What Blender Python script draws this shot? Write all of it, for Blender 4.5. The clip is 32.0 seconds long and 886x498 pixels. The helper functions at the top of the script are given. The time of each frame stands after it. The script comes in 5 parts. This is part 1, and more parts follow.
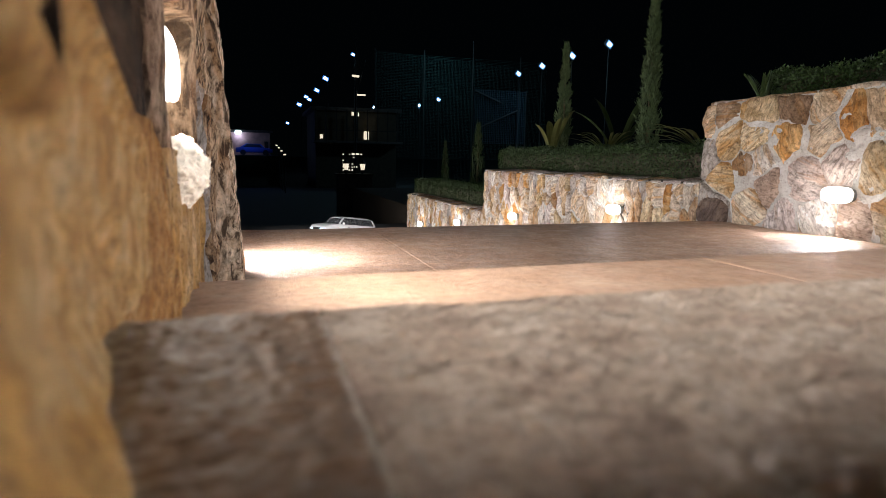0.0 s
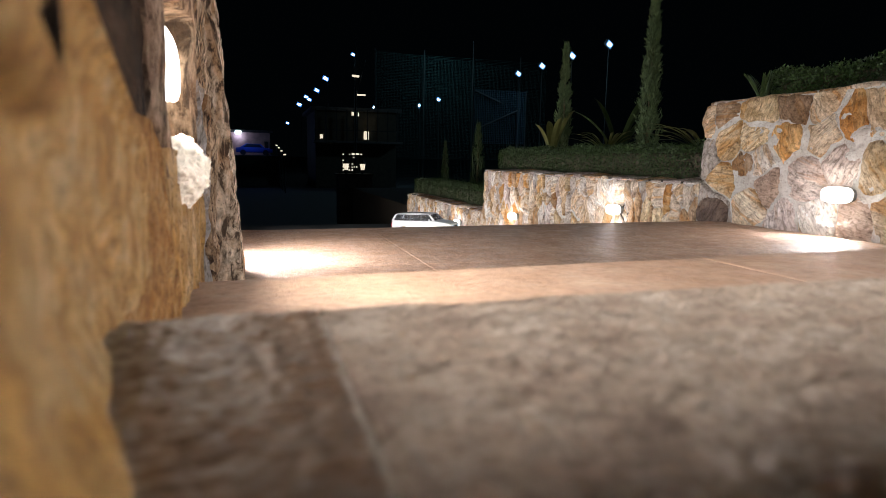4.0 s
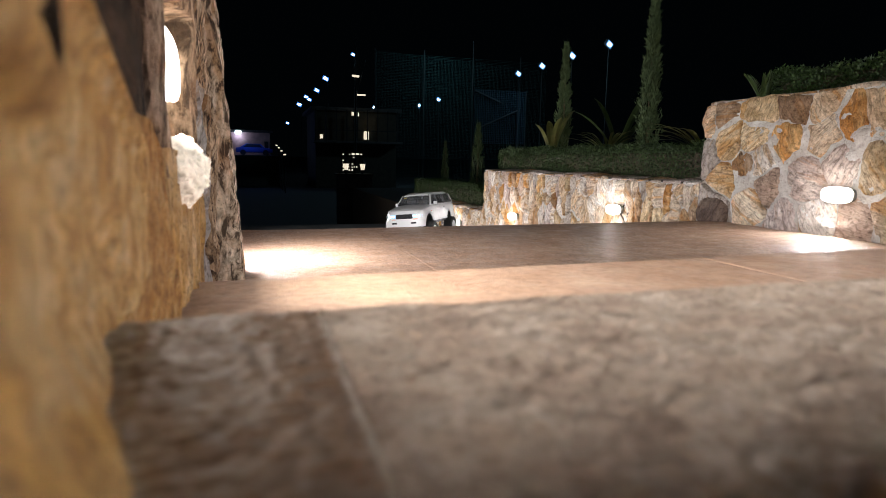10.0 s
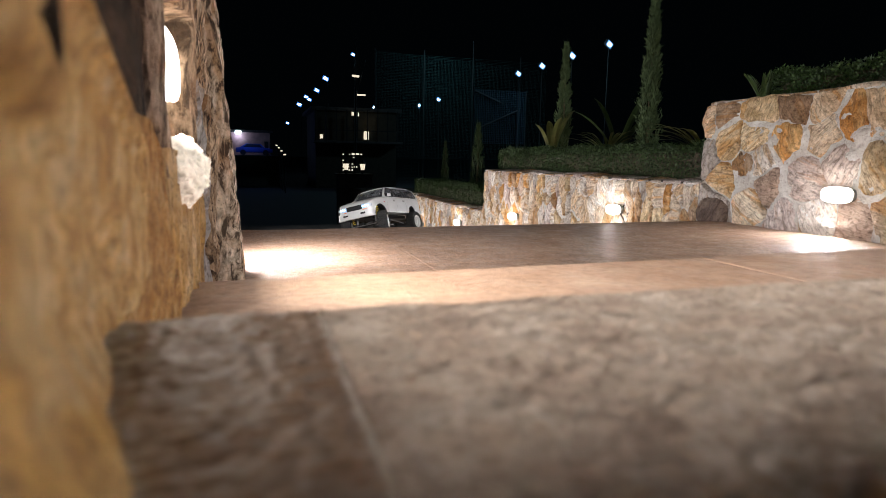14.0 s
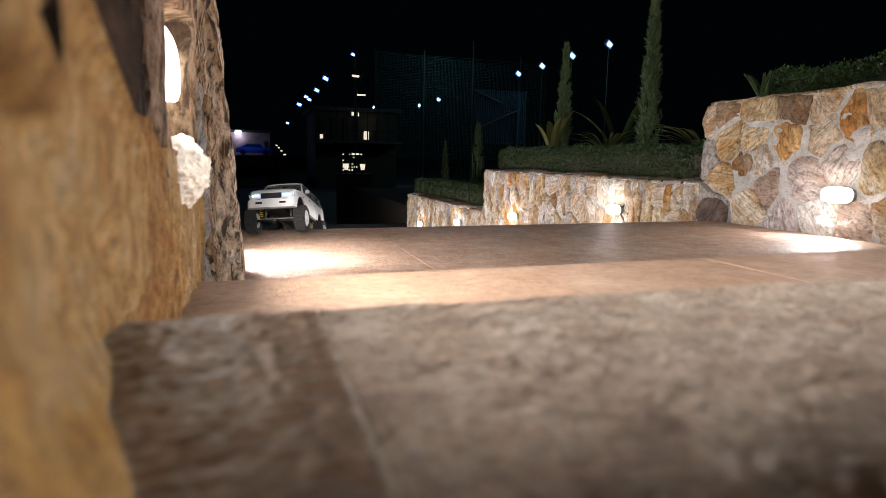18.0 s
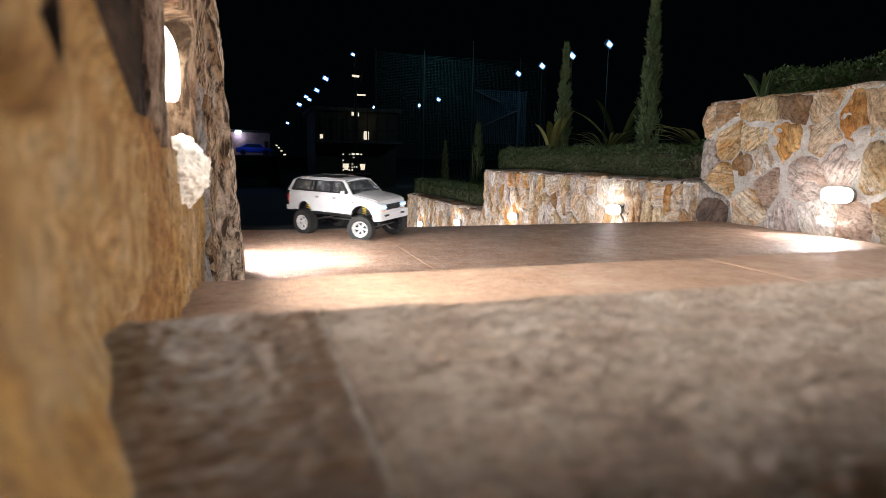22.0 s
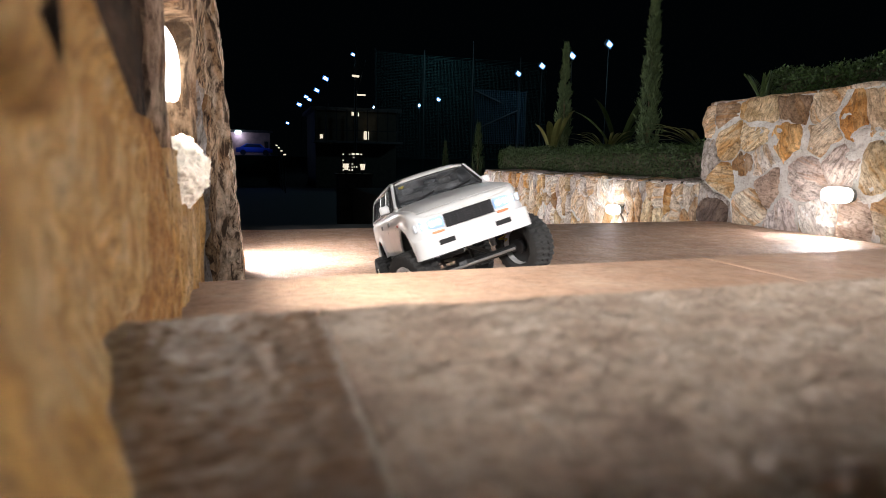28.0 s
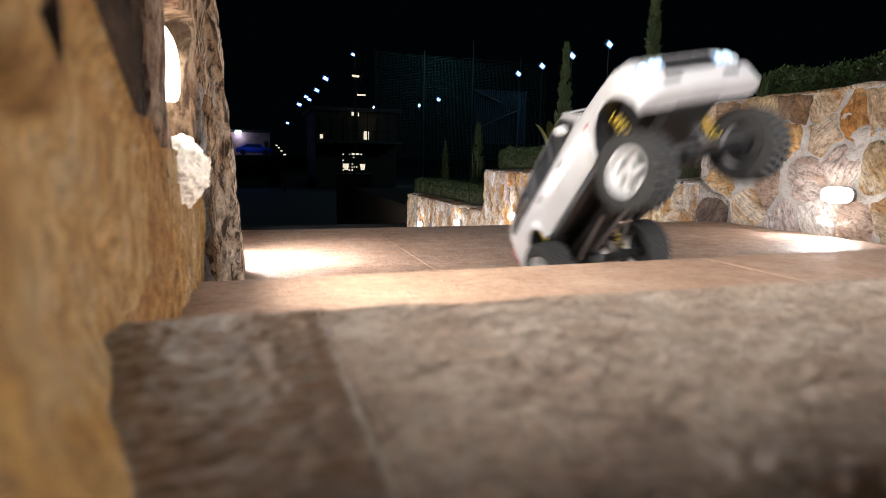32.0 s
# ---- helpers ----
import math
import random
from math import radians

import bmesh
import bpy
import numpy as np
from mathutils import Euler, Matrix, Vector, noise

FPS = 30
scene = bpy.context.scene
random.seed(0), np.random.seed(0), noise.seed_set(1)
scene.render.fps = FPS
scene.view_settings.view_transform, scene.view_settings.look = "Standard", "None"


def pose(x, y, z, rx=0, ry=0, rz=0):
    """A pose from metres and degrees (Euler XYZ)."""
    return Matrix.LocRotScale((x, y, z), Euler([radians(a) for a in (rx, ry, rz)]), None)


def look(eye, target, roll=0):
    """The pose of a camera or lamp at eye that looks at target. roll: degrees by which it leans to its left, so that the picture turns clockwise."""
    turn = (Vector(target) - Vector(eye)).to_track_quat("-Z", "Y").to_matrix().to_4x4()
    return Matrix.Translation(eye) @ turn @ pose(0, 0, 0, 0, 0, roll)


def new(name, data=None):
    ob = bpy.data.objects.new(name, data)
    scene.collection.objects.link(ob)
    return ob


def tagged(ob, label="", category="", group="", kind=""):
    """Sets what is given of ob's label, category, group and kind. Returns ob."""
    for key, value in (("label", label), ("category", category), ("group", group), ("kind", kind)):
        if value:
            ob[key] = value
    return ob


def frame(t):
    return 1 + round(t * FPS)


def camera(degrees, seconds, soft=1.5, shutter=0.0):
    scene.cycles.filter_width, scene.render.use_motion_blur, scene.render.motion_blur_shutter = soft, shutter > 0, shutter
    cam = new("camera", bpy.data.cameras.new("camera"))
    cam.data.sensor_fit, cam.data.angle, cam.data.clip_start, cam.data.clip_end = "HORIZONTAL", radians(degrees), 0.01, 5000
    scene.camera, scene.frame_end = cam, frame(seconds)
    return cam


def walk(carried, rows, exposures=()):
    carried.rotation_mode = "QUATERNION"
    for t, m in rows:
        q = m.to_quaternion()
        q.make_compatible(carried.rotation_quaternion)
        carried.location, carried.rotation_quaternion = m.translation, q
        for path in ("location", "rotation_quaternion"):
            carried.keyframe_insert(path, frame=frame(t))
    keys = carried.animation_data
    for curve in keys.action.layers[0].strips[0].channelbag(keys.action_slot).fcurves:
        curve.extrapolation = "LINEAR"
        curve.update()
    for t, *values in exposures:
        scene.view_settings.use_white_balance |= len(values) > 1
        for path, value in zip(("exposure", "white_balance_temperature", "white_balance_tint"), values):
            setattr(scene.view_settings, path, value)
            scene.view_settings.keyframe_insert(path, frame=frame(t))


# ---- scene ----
cam = camera(72.72, 32.0, soft=0.6, shutter=0.6)
cam.data.dof.use_dof = True
cam.data.dof.focus_distance, cam.data.dof.aperture_fstop = 2.2, 16.0
EYE = (0.0, 0.0, 0.28, 81.54, -0.95, -17.22)
walk(cam, [(0, pose(*EYE)), (32, pose(*EYE))], exposures=[(0, 0.0), (32, 0.0)])

# ---- night sky and lamps ----
LAMP_W = 14.0
# strength of the added fill behind the eye
FILL_W = 50.0
WARM_WHITE = (0.985, 0.968, 0.98)
world = bpy.data.worlds.new("night")
scene.world = world
world.use_nodes = True
world.node_tree.nodes["Background"].inputs[0].default_value = (0.25, 0.45, 0.6, 1)
world.node_tree.nodes["Background"].inputs[1].default_value = 0.0016


# ---- small tools ----
def mesh_ob(name, bm, material, parent=None, label="", smooth=False):
    me = bpy.data.meshes.new(name)
    bm.to_mesh(me)
    bm.free()
    if smooth:
        for p in me.polygons:
            p.use_smooth = True
        me.set_sharp_from_angle(angle=radians(38))
    me.materials.append(material)
    ob = new(name, me)
    if parent:
        ob.parent = parent
    if label:
        ob["label"] = label
    return ob


def part(name, bm, material, parent, label="", smooth=False):
    return mesh_ob(name, bm, material, parent, label, smooth)


def thing(name, label, category, m=None, group="", kind=""):
    ob = new(name)
    ob.empty_display_size = 0.1
    if m is not None:
        ob.matrix_basis = m
    return tagged(ob, label, category, group, kind)


def box(x0, x1, y0, y1, z0, z1, bevel=0.0, segs=2, bm=None):
    bm = bm or bmesh.new()
    m = Matrix.LocRotScale(((x0 + x1) / 2, (y0 + y1) / 2, (z0 + z1) / 2), None, (x1 - x0, y1 - y0, z1 - z0))
    g = bmesh.ops.create_cube(bm, size=1, matrix=m)
    if bevel:
        edges = {e for v in g["verts"] for e in v.link_edges}
        bmesh.ops.bevel(bm, geom=list(edges), offset=bevel, segments=segs, affect="EDGES", profile=0.5)
    return bm


def tube(a, b, r0, r1=None, segs=12, bm=None):
    bm = bm or bmesh.new()
    a, b = Vector(a), Vector(b)
    m = Matrix.Translation((a + b) / 2) @ (b - a).to_track_quat("Z", "Y").to_matrix().to_4x4()
    bmesh.ops.create_cone(bm, cap_ends=True, segments=segs, radius1=r0, radius2=r0 if r1 is None else r1, depth=(b - a).length, matrix=m)
    return bm


def turned(rows, segs=24, axis="Z", bm=None):
    """Rings (radius, height) turned round an axis."""
    bm = bm or bmesh.new()
    rings = []
    for r, h in rows:
        ring = []
        for i in range(segs):
            a = 2 * math.pi * i / segs
            p = (r * math.cos(a), r * math.sin(a), h)
            if axis == "Y":
                p = (p[0], p[2], p[1])
            ring.append(bm.verts.new(p))
        rings.append(ring)
    for p, q in zip(rings, rings[1:]):
        for i in range(segs):
            bm.faces.new((p[i], p[(i + 1) % segs], q[(i + 1) % segs], q[i]))
    bmesh.ops.recalc_face_normals(bm, faces=bm.faces)
    return bm


def prism(outline, y0, y1, bevel=0.0, segs=2):
    """A side outline (x, z) drawn across from y0 to y1."""
    bm = bmesh.new()
    a = [bm.verts.new((x, y0, z)) for x, z in outline]
    b = [bm.verts.new((x, y1, z)) for x, z in outline]
    n = len(outline)
    bm.faces.new(a)
    bm.faces.new(b[::-1])
    for i in range(n):
        bm.faces.new((a[i], b[i], b[(i + 1) % n], a[(i + 1) % n]))
    bmesh.ops.recalc_face_normals(bm, faces=bm.faces)
    if bevel:
        sharp = [e for e in bm.edges if e.calc_face_angle(0) > 0.6]
        bmesh.ops.bevel(bm, geom=sharp, offset=bevel, segments=segs, affect="EDGES", profile=0.5, clamp_overlap=True)
    return bm


def slab(quad, thick, bm=None):
    """A pane with four corners, thickened along its normal."""
    bm = bm or bmesh.new()
    q = [Vector(p) for p in quad]
    n = (q[1] - q[0]).cross(q[2] - q[0]).normalized() * thick
    a, b = [bm.verts.new(p) for p in q], [bm.verts.new(p + n) for p in q]
    bm.faces.new(a[::-1])
    bm.faces.new(b)
    for i in range(4):
        bm.faces.new((a[i], a[(i + 1) % 4], b[(i + 1) % 4], b[i]))
    return bm


# ---- materials ----
class Nodes:
    def __init__(self, name):
        self.mat = bpy.data.materials.new(name)
        self.mat.use_nodes = True
        self.tree = self.mat.node_tree
        self.bsdf = self.tree.nodes["Principled BSDF"]

    def add(self, kind, **props):
        n = self.tree.nodes.new(kind)
        for k, v in props.items():
            if k in ("scale", "detail", "rough", "dist"):
                n.inputs[{"scale": "Scale", "detail": "Detail", "rough": "Roughness", "dist": "Distortion"}[k]].default_value = v
        return n

    def link(self, a, b):
        self.tree.links.new(a, b)

    def coords(self, stretch=(1, 1, 1)):
        tc = self.tree.nodes.new("ShaderNodeTexCoord")
        mp = self.tree.nodes.new("ShaderNodeMapping")
        mp.inputs["Scale"].default_value = stretch
        self.link(tc.outputs["Object"], mp.inputs["Vector"])
        return mp.outputs["Vector"]

    def noise(self, vec, scale, detail=6, rough=0.6, dist=0.0):
        n = self.add("ShaderNodeTexNoise", scale=scale, detail=detail, rough=rough, dist=dist)
        self.link(vec, n.inputs["Vector"])
        return n.outputs["Fac"]

    def ramp(self, fac, stops):
        n = self.tree.nodes.new("ShaderNodeValToRGB")
        el = n.color_ramp.elements
        while len(el) < len(stops):
            el.new(0.5)
        for e, (p, c) in zip(el, stops):
            e.position, e.color = p, (*c, 1)
        self.link(fac, n.inputs["Fac"])
        return n.outputs["Color"]

    def mix(self, a, b, fac, mode="MIX"):
        n = self.tree.nodes.new("ShaderNodeMixRGB")
        n.blend_type = mode
        for sock, v in ((n.inputs[1], a), (n.inputs[2], b), (n.inputs[0], fac)):
            if isinstance(v, bpy.types.NodeSocket):
                self.link(v, sock)
            elif isinstance(v, (int, float)):
                sock.default_value = v
            else:
                sock.default_value = (*v, 1)
        return n.outputs["Color"]

    def bump(self, fac, strength, distance):
        n = self.tree.nodes.new("ShaderNodeBump")
        n.inputs["Strength"].default_value, n.inputs["Distance"].default_value = strength, distance
        self.link(fac, n.inputs["Height"])
        if self.bsdf.inputs["Normal"].is_linked:
            self.link(self.bsdf.inputs["Normal"].links[0].from_socket, n.inputs["Normal"])
        self.link(n.outputs["Normal"], self.bsdf.inputs["Normal"])

    def set(self, **kw):
        names = {"rough": "Roughness", "metal": "Metallic", "color": "Base Color", "coat": "Coat Weight", "spec": "Specular IOR Level"}
        for k, v in kw.items():
            s = self.bsdf.inputs[names[k]]
            if isinstance(v, bpy.types.NodeSocket):
                self.link(v, s)
            elif k == "color":
                s.default_value = (*v, 1)
            else:
                s.default_value = v
        return self


def random_of(m):
    return m.tree.nodes.new("ShaderNodeObjectInfo").outputs["Random"]


def plain(name, color, rough=0.5, metal=0.0, coat=0.0, vary=0.15, scale=60, bump=0.0):
    m = Nodes(name)
    n = m.noise(m.coords(), scale, 4)
    dark, light = [c * (1 - vary) for c in color], [min(1, c * (1 + vary)) for c in color]
    m.set(color=m.ramp(n, [(0.3, dark), (0.7, light)]), rough=rough, metal=metal, coat=coat)
    if bump:
        m.bump(m.noise(m.coords(), scale * 2, 5), 0.6, bump)
    return m.mat


def glow(name, color, strength, base=0.8):
    m = Nodes(name)
    m.set(color=(base, base, base))
    m.bsdf.inputs["Emission Color"].default_value = (*color, 1)
    m.bsdf.inputs["Emission Strength"].default_value = strength
    return m.mat


def stone_material(name, tones, stain=(0.62, 0.34, 0.13), stained=0.5, grain=1.0, spread=1.0, stretch=(3.0, 0.5), bedded=0.5, split=0.009, dark=0.3, shift=0.0):
    """Split fieldstone: bedding streaks turned another way on each stone, rust stains, fine cracks."""
    m = Nodes(name)
    rnd = random_of(m)
    turn = m.tree.nodes.new("ShaderNodeCombineXYZ")
    mul = m.tree.nodes.new("ShaderNodeMath")
    mul.operation = "MULTIPLY"
    mul.inputs[1].default_value = 37.0 * spread
    m.link(rnd, mul.inputs[0])
    m.link(mul.outputs[0], turn.inputs[0])
    v = m.coords((grain, grain, grain))
    mp = m.tree.nodes.new("ShaderNodeMapping")
    m.link(turn.outputs[0], mp.inputs["Rotation"])
    m.link(m.coords(), mp.inputs["Vector"])
    squeeze = m.tree.nodes.new("ShaderNodeMapping")
    squeeze.inputs["Scale"].default_value = (grain, stretch[0] * grain, stretch[1] * grain)
    m.link(mp.outputs["Vector"], squeeze.inputs["Vector"])
    along = squeeze.outputs["Vector"]
    col = m.ramp(m.noise(v, 7, 7, 0.62, 0.5), [(0.37 + 0.26 * i / (len(tones) - 1), c) for i, c in enumerate(tones)])
    rust = m.ramp(m.noise(along, 6, 6, 0.6, 0.8), [(0.6 - 0.16 * stained, (0, 0, 0)), (0.7 - 0.16 * stained, (1, 1, 1))])
    col = m.mix(col, stain, m.mix((0, 0, 0), rust, 0.75))
    beds = m.ramp(m.noise(along, 26, 10, 0.68, 0.4), [(0.4 + shift, (dark, dark * 0.8, dark * 0.65)), (0.47 + shift * 0.8, (0.9, 0.86, 0.82)), (0.53, (1.0, 1.0, 1.0)), (0.61, (1.4, 1.42, 1.45))])
    col = m.mix(col, beds, bedded, "MULTIPLY")
    tint = m.ramp(rnd, [(0, (0.68, 0.62, 0.58)), (0.25, (0.98, 0.95, 0.93)), (0.5, (1.12, 1.12, 1.13)), (0.75, (1.0, 0.9, 0.78)), (1, (0.8, 0.66, 0.52))])
    col = m.mix(col, tint, 0.9, "MULTIPLY")
    where = m.ramp(m.noise(v, 8, 2, 0.5), [(0.46, (0, 0, 0)), (0.54, (1, 1, 1))])
    crack = m.ramp(m.noise(along, 8, 5, 0.5, 0.2), [(0.5 - split, (1, 1, 1)), (0.5, (0.08, 0.06, 0.04)), (0.5 + split, (1, 1, 1))])
    col = m.mix(col, crack, m.mix((0, 0, 0), where, 0.55), "MULTIPLY")
    pits = m.ramp(m.noise(v, 58, 8, 0.72), [(0.4, (0.36, 0.3, 0.26)), (0.46, (1, 1, 1)), (0.6, (1.2, 1.2, 1.2))])
    m.set(color=m.mix(col, pits, 0.6, "MULTIPLY"), rough=0.8, spec=0.3)
    m.bump(m.mix((1, 1, 1), crack, where), 0.4, 0.003)
    m.bump(m.noise(along, 26, 10, 0.68, 0.4), 1.0, 0.027)
    m.bump(m.noise(v, 58, 8, 0.72), 1.0, 0.011)
    return m.mat


TAN = stone_material("tan_stone", [(0.5, 0.36, 0.23), (0.68, 0.54, 0.39), (0.8, 0.7, 0.57)])
ORANGE = stone_material("orange_stone", [(0.5, 0.28, 0.1), (0.72, 0.47, 0.22), (0.82, 0.63, 0.4)], (0.6, 0.27, 0.06), 0.9)
GREY = stone_material("grey_stone", [(0.3, 0.27, 0.26), (0.42, 0.38, 0.36), (0.54, 0.49, 0.46)], (0.4, 0.27, 0.18), 0.3)
PINK = stone_material("pinkish_stone", [(0.48, 0.39, 0.36), (0.64, 0.55, 0.52), (0.76, 0.69, 0.66)], (0.5, 0.33, 0.24), 0.35)
PALE = stone_material("pale_stone", [(0.62, 0.55, 0.49), (0.78, 0.72, 0.66), (0.86, 0.83, 0.8)], (0.66, 0.42, 0.2), 0.5)
NEAR = stone_material("golden_stone", [(0.4, 0.24, 0.1), (0.55, 0.37, 0.18), (0.64, 0.48, 0.3)], (0.6, 0.34, 0.1), 0.6, 4.0, 0.0, (0.9, 0.45), 0.4)
CLOSE = stone_material("golden_crystalline_stone", [(0.4, 0.215, 0.075), (0.58, 0.35, 0.135), (0.65, 0.47, 0.26)], (0.56, 0.3, 0.08), 0.4, 11.0, 0.0, (0.9, 0.5), 0.45, 0.006)
BARK = stone_material("layered_stone", [(0.4, 0.29, 0.2), (0.58, 0.46, 0.35), (0.7, 0.6, 0.49)], (0.36, 0.19, 0.08), 0.5, 1.7, 0.0, (2.8, 0.4), 1.0, 0.05, 0.16, 0.03)
BASALT = stone_material("dark_boulder_stone", [(0.13, 0.1, 0.1), (0.19, 0.155, 0.15), (0.27, 0.22, 0.21)], (0.22, 0.15, 0.12), 0.3)
# near-black stone that puts the shade of the wall's gaps into its colour
CLEFT_SHADE = stone_material("cleft_shade", [(0.025, 0.016, 0.01), (0.06, 0.04, 0.026), (0.12, 0.085, 0.06)], (0.08, 0.042, 0.02), 0.3, 3.0)
BROWN = stone_material("brown_stone", [(0.3, 0.19, 0.11), (0.45, 0.31, 0.2), (0.58, 0.44, 0.31)], (0.48, 0.25, 0.09), 0.6)
DUSKY = stone_material("dusky_pink_stone", [(0.36, 0.24, 0.16), (0.5, 0.36, 0.26), (0.6, 0.47, 0.36)], (0.36, 0.19, 0.08), 0.6, 2.5, 0.0, (1.6, 0.5), 0.9, 0.04, 0.2, 0.03)
GOLD = stone_material("honey_stone", [(0.52, 0.37, 0.2), (0.71, 0.56, 0.36), (0.82, 0.71, 0.53)], (0.6, 0.34, 0.12), 0.55)
QUARTZ = plain("white_quartz", (0.78, 0.72, 0.62), 0.7, vary=0.22, scale=140, bump=0.004)
STONES = [TAN, ORANGE, GREY, PINK, PALE, BROWN, GOLD]


def mortar_material():
    m = Nodes("mortar")
    v = m.coords()
    base = m.ramp(m.noise(v, 9, 9, 0.65, 0.6), [(0.36, (0.46, 0.41, 0.37)), (0.5, (0.6, 0.56, 0.52)), (0.62, (0.7, 0.67, 0.64))])
    spots = m.ramp(m.noise(v, 90, 6, 0.7), [(0.36, (0.5, 0.45, 0.4)), (0.45, (1, 1, 1))])
    m.set(color=m.mix(base, spots, 0.7, "MULTIPLY"), rough=0.92)
    m.bump(m.noise(v, 35, 9, 0.7), 1.0, 0.018)
    m.bump(m.noise(v, 120, 8, 0.7), 0.8, 0.005)
    return m.mat


MORTAR = mortar_material()


def paving_material(name, worn, flecked, rough):
    """Stamped concrete: brown, worn to grey, finely rough."""
    m = Nodes(name)
    v = m.coords()
    base = m.ramp(m.noise(v, 3.5, 6, 0.6, 0.4), [(0.25, (0.27, 0.165, 0.11)), (0.5, (0.36, 0.235, 0.165)), (0.75, (0.44, 0.32, 0.245))])
    wear = m.ramp(m.noise(v, 26, 10, 0.7, 0.5), [(0.38, (0.55, 0.49, 0.44)), (0.52, (1, 1, 1)), (0.64, (1.2, 1.18, 1.16))])
    fleck = m.ramp(m.noise(v, 110, 7, 0.7), [(0.39, (0.5, 0.44, 0.4)), (0.48, (1, 1, 1)), (0.6, (1.35, 1.33, 1.3))])
    dust = m.ramp(m.noise(v, 9, 8, 0.75, 1.5), [(0.55, (0, 0, 0)), (0.75, (1, 1, 1))])
    col = m.mix(m.mix(base, wear, worn, "MULTIPLY"), fleck, flecked, "MULTIPLY")
    col = m.mix(col, (0.42, 0.36, 0.31), m.mix((0, 0, 0), dust, 0.35))
    r = m.ramp(random_of(m), [(0, (0.85, 0.82, 0.8)), (1, (1, 1, 1))])
    m.set(color=m.mix(col, r, 1.0, "MULTIPLY"), spec=0.5)
    m.link(m.ramp(m.noise(v, 18, 6), [(0.36, (0.38, 0.38, 0.38)), (0.62, (0.62, 0.62, 0.62))]), m.bsdf.inputs["Roughness"])
    m.bump(m.noise(v, 40, 9, 0.66, 0.3), 1.0, 0.009 * rough)
    m.bump(m.noise(v, 150, 6, 0.65), 0.8, 0.003 * rough)
    return m.mat


def rough_paving_material(name, tone=(1, 1, 1), rough=0.7, relief=1.0, coat=0.0):
    """The same concrete where its broken grain shows; tone tints it, coat glosses it."""
    m = Nodes(name)
    v = m.coords()
    base = m.ramp(m.noise(v, 60, 6, 0.6), [(0.36, (0.215, 0.155, 0.118)), (0.5, (0.26, 0.2, 0.157)), (0.64, (0.31, 0.25, 0.205))])
    pits = m.ramp(m.noise(v, 330, 6, 0.65), [(0.4, (0.62, 0.57, 0.53)), (0.5, (0.98, 0.98, 0.98)), (0.6, (1.15, 1.14, 1.13))])
    m.set(color=m.mix(m.mix(base, tone, 1.0, "MULTIPLY"), pits, 0.8, "MULTIPLY"), rough=rough, coat=coat)
    m.bsdf.inputs["Coat Roughness"].default_value = 0.36
    m.bump(m.noise(v, 90, 3, 0.5), 0.9, 0.006 * relief)
    m.bump(m.noise(v, 280, 5, 0.6), 0.8, 0.003 * relief)
    m.bump(m.noise(v, 620, 4, 0.6), 0.8, 0.0012 * relief)
    return m.mat


PAVING, ROUGH_PAVING = paving_material("stamped_concrete", 0.5, 0.95, 1.0), rough_paving_material("weathered_concrete", (1.1, 1.1, 1.06))
DARK_PAVING = rough_paving_material("dark_glossy_concrete", (0.6, 0.49, 0.39), 0.42, 0.45, 1.0)
SMOOTH_PAVING = paving_material("trowelled_concrete", 0.2, 0.4, 0.3)
GROUT = plain("grout", (0.4, 0.34, 0.28), 0.9, vary=0.25, scale=80)
ASPHALT = plain("asphalt", (0.05, 0.05, 0.052), 0.85, vary=0.3, scale=8, bump=0.004)
SOIL = plain("soil", (0.06, 0.045, 0.03), 0.95, vary=0.4, scale=30, bump=0.02)
LAWN = plain("dark_lawn", (0.03, 0.05, 0.02), 0.95, vary=0.5, scale=2, bump=0.02)
LENS = glow("lamp_lens", (1.0, 0.95, 0.87), 6)
CASE = plain("lamp_case", (0.3, 0.3, 0.3), 0.4, 0.8)


def leaf_material(name, a, b, rough=0.5):
    m = Nodes(name)
    g = m.tree.nodes.new("ShaderNodeNewGeometry").outputs["Random Per Island"]
    n = m.noise(m.coords((1, 1, 1)), 14, 3)
    col = m.mix(m.ramp(g, [(0, a), (1, b)]), m.ramp(n, [(0.3, (0.55, 0.6, 0.5)), (0.7, (1, 1, 1))]), 0.8, "MULTIPLY")
    m.set(color=col, rough=rough, spec=0.4)
    m.bsdf.inputs["Subsurface Weight"].default_value = 0.0
    return m.mat


HEDGE = leaf_material("hedge_leaf", (0.008, 0.022, 0.004), (0.055, 0.1, 0.022))
CYPRESS = leaf_material("cypress_needle", (0.045, 0.075, 0.028), (0.11, 0.155, 0.06), 0.7)
STRAP = leaf_material("strap_leaf", (0.1, 0.13, 0.03), (0.6, 0.52, 0.19))
FROND = leaf_material("frond_leaf", (0.04, 0.075, 0.025), (0.12, 0.15, 0.05))
WOOD = plain("trunk_bark", (0.14, 0.09, 0.055), 0.9, vary=0.4, scale=40, bump=0.01)


# ---- steps and ground ----
RIGHT, LEFT = 2.21, -0.1
# noses: distance from the eye and height of each tread
TREADS = [(-0.035, 0.148, 0.245), (0.148, 0.54, 0.18), (0.54, 0.965, 0.09), (0.965, 2.462, 0.0), (2.462, 3.0, -0.09), (3.0, 3.54, -0.18),
          (3.54, 4.08, -0.27), (4.08, 5.5, -0.36), (5.5, 6.04, -0.45), (6.04, 6.58, -0.54), (6.58, 7.6, -0.63)]
CUTS_X = {0.245: [0.0131, 0.3, 1.2], 0.18: [0.458, 1.4], 0.0: [0.435, 1.02, 1.6]}
CUTS_Y = {0.0: [1.545, 1.99]}


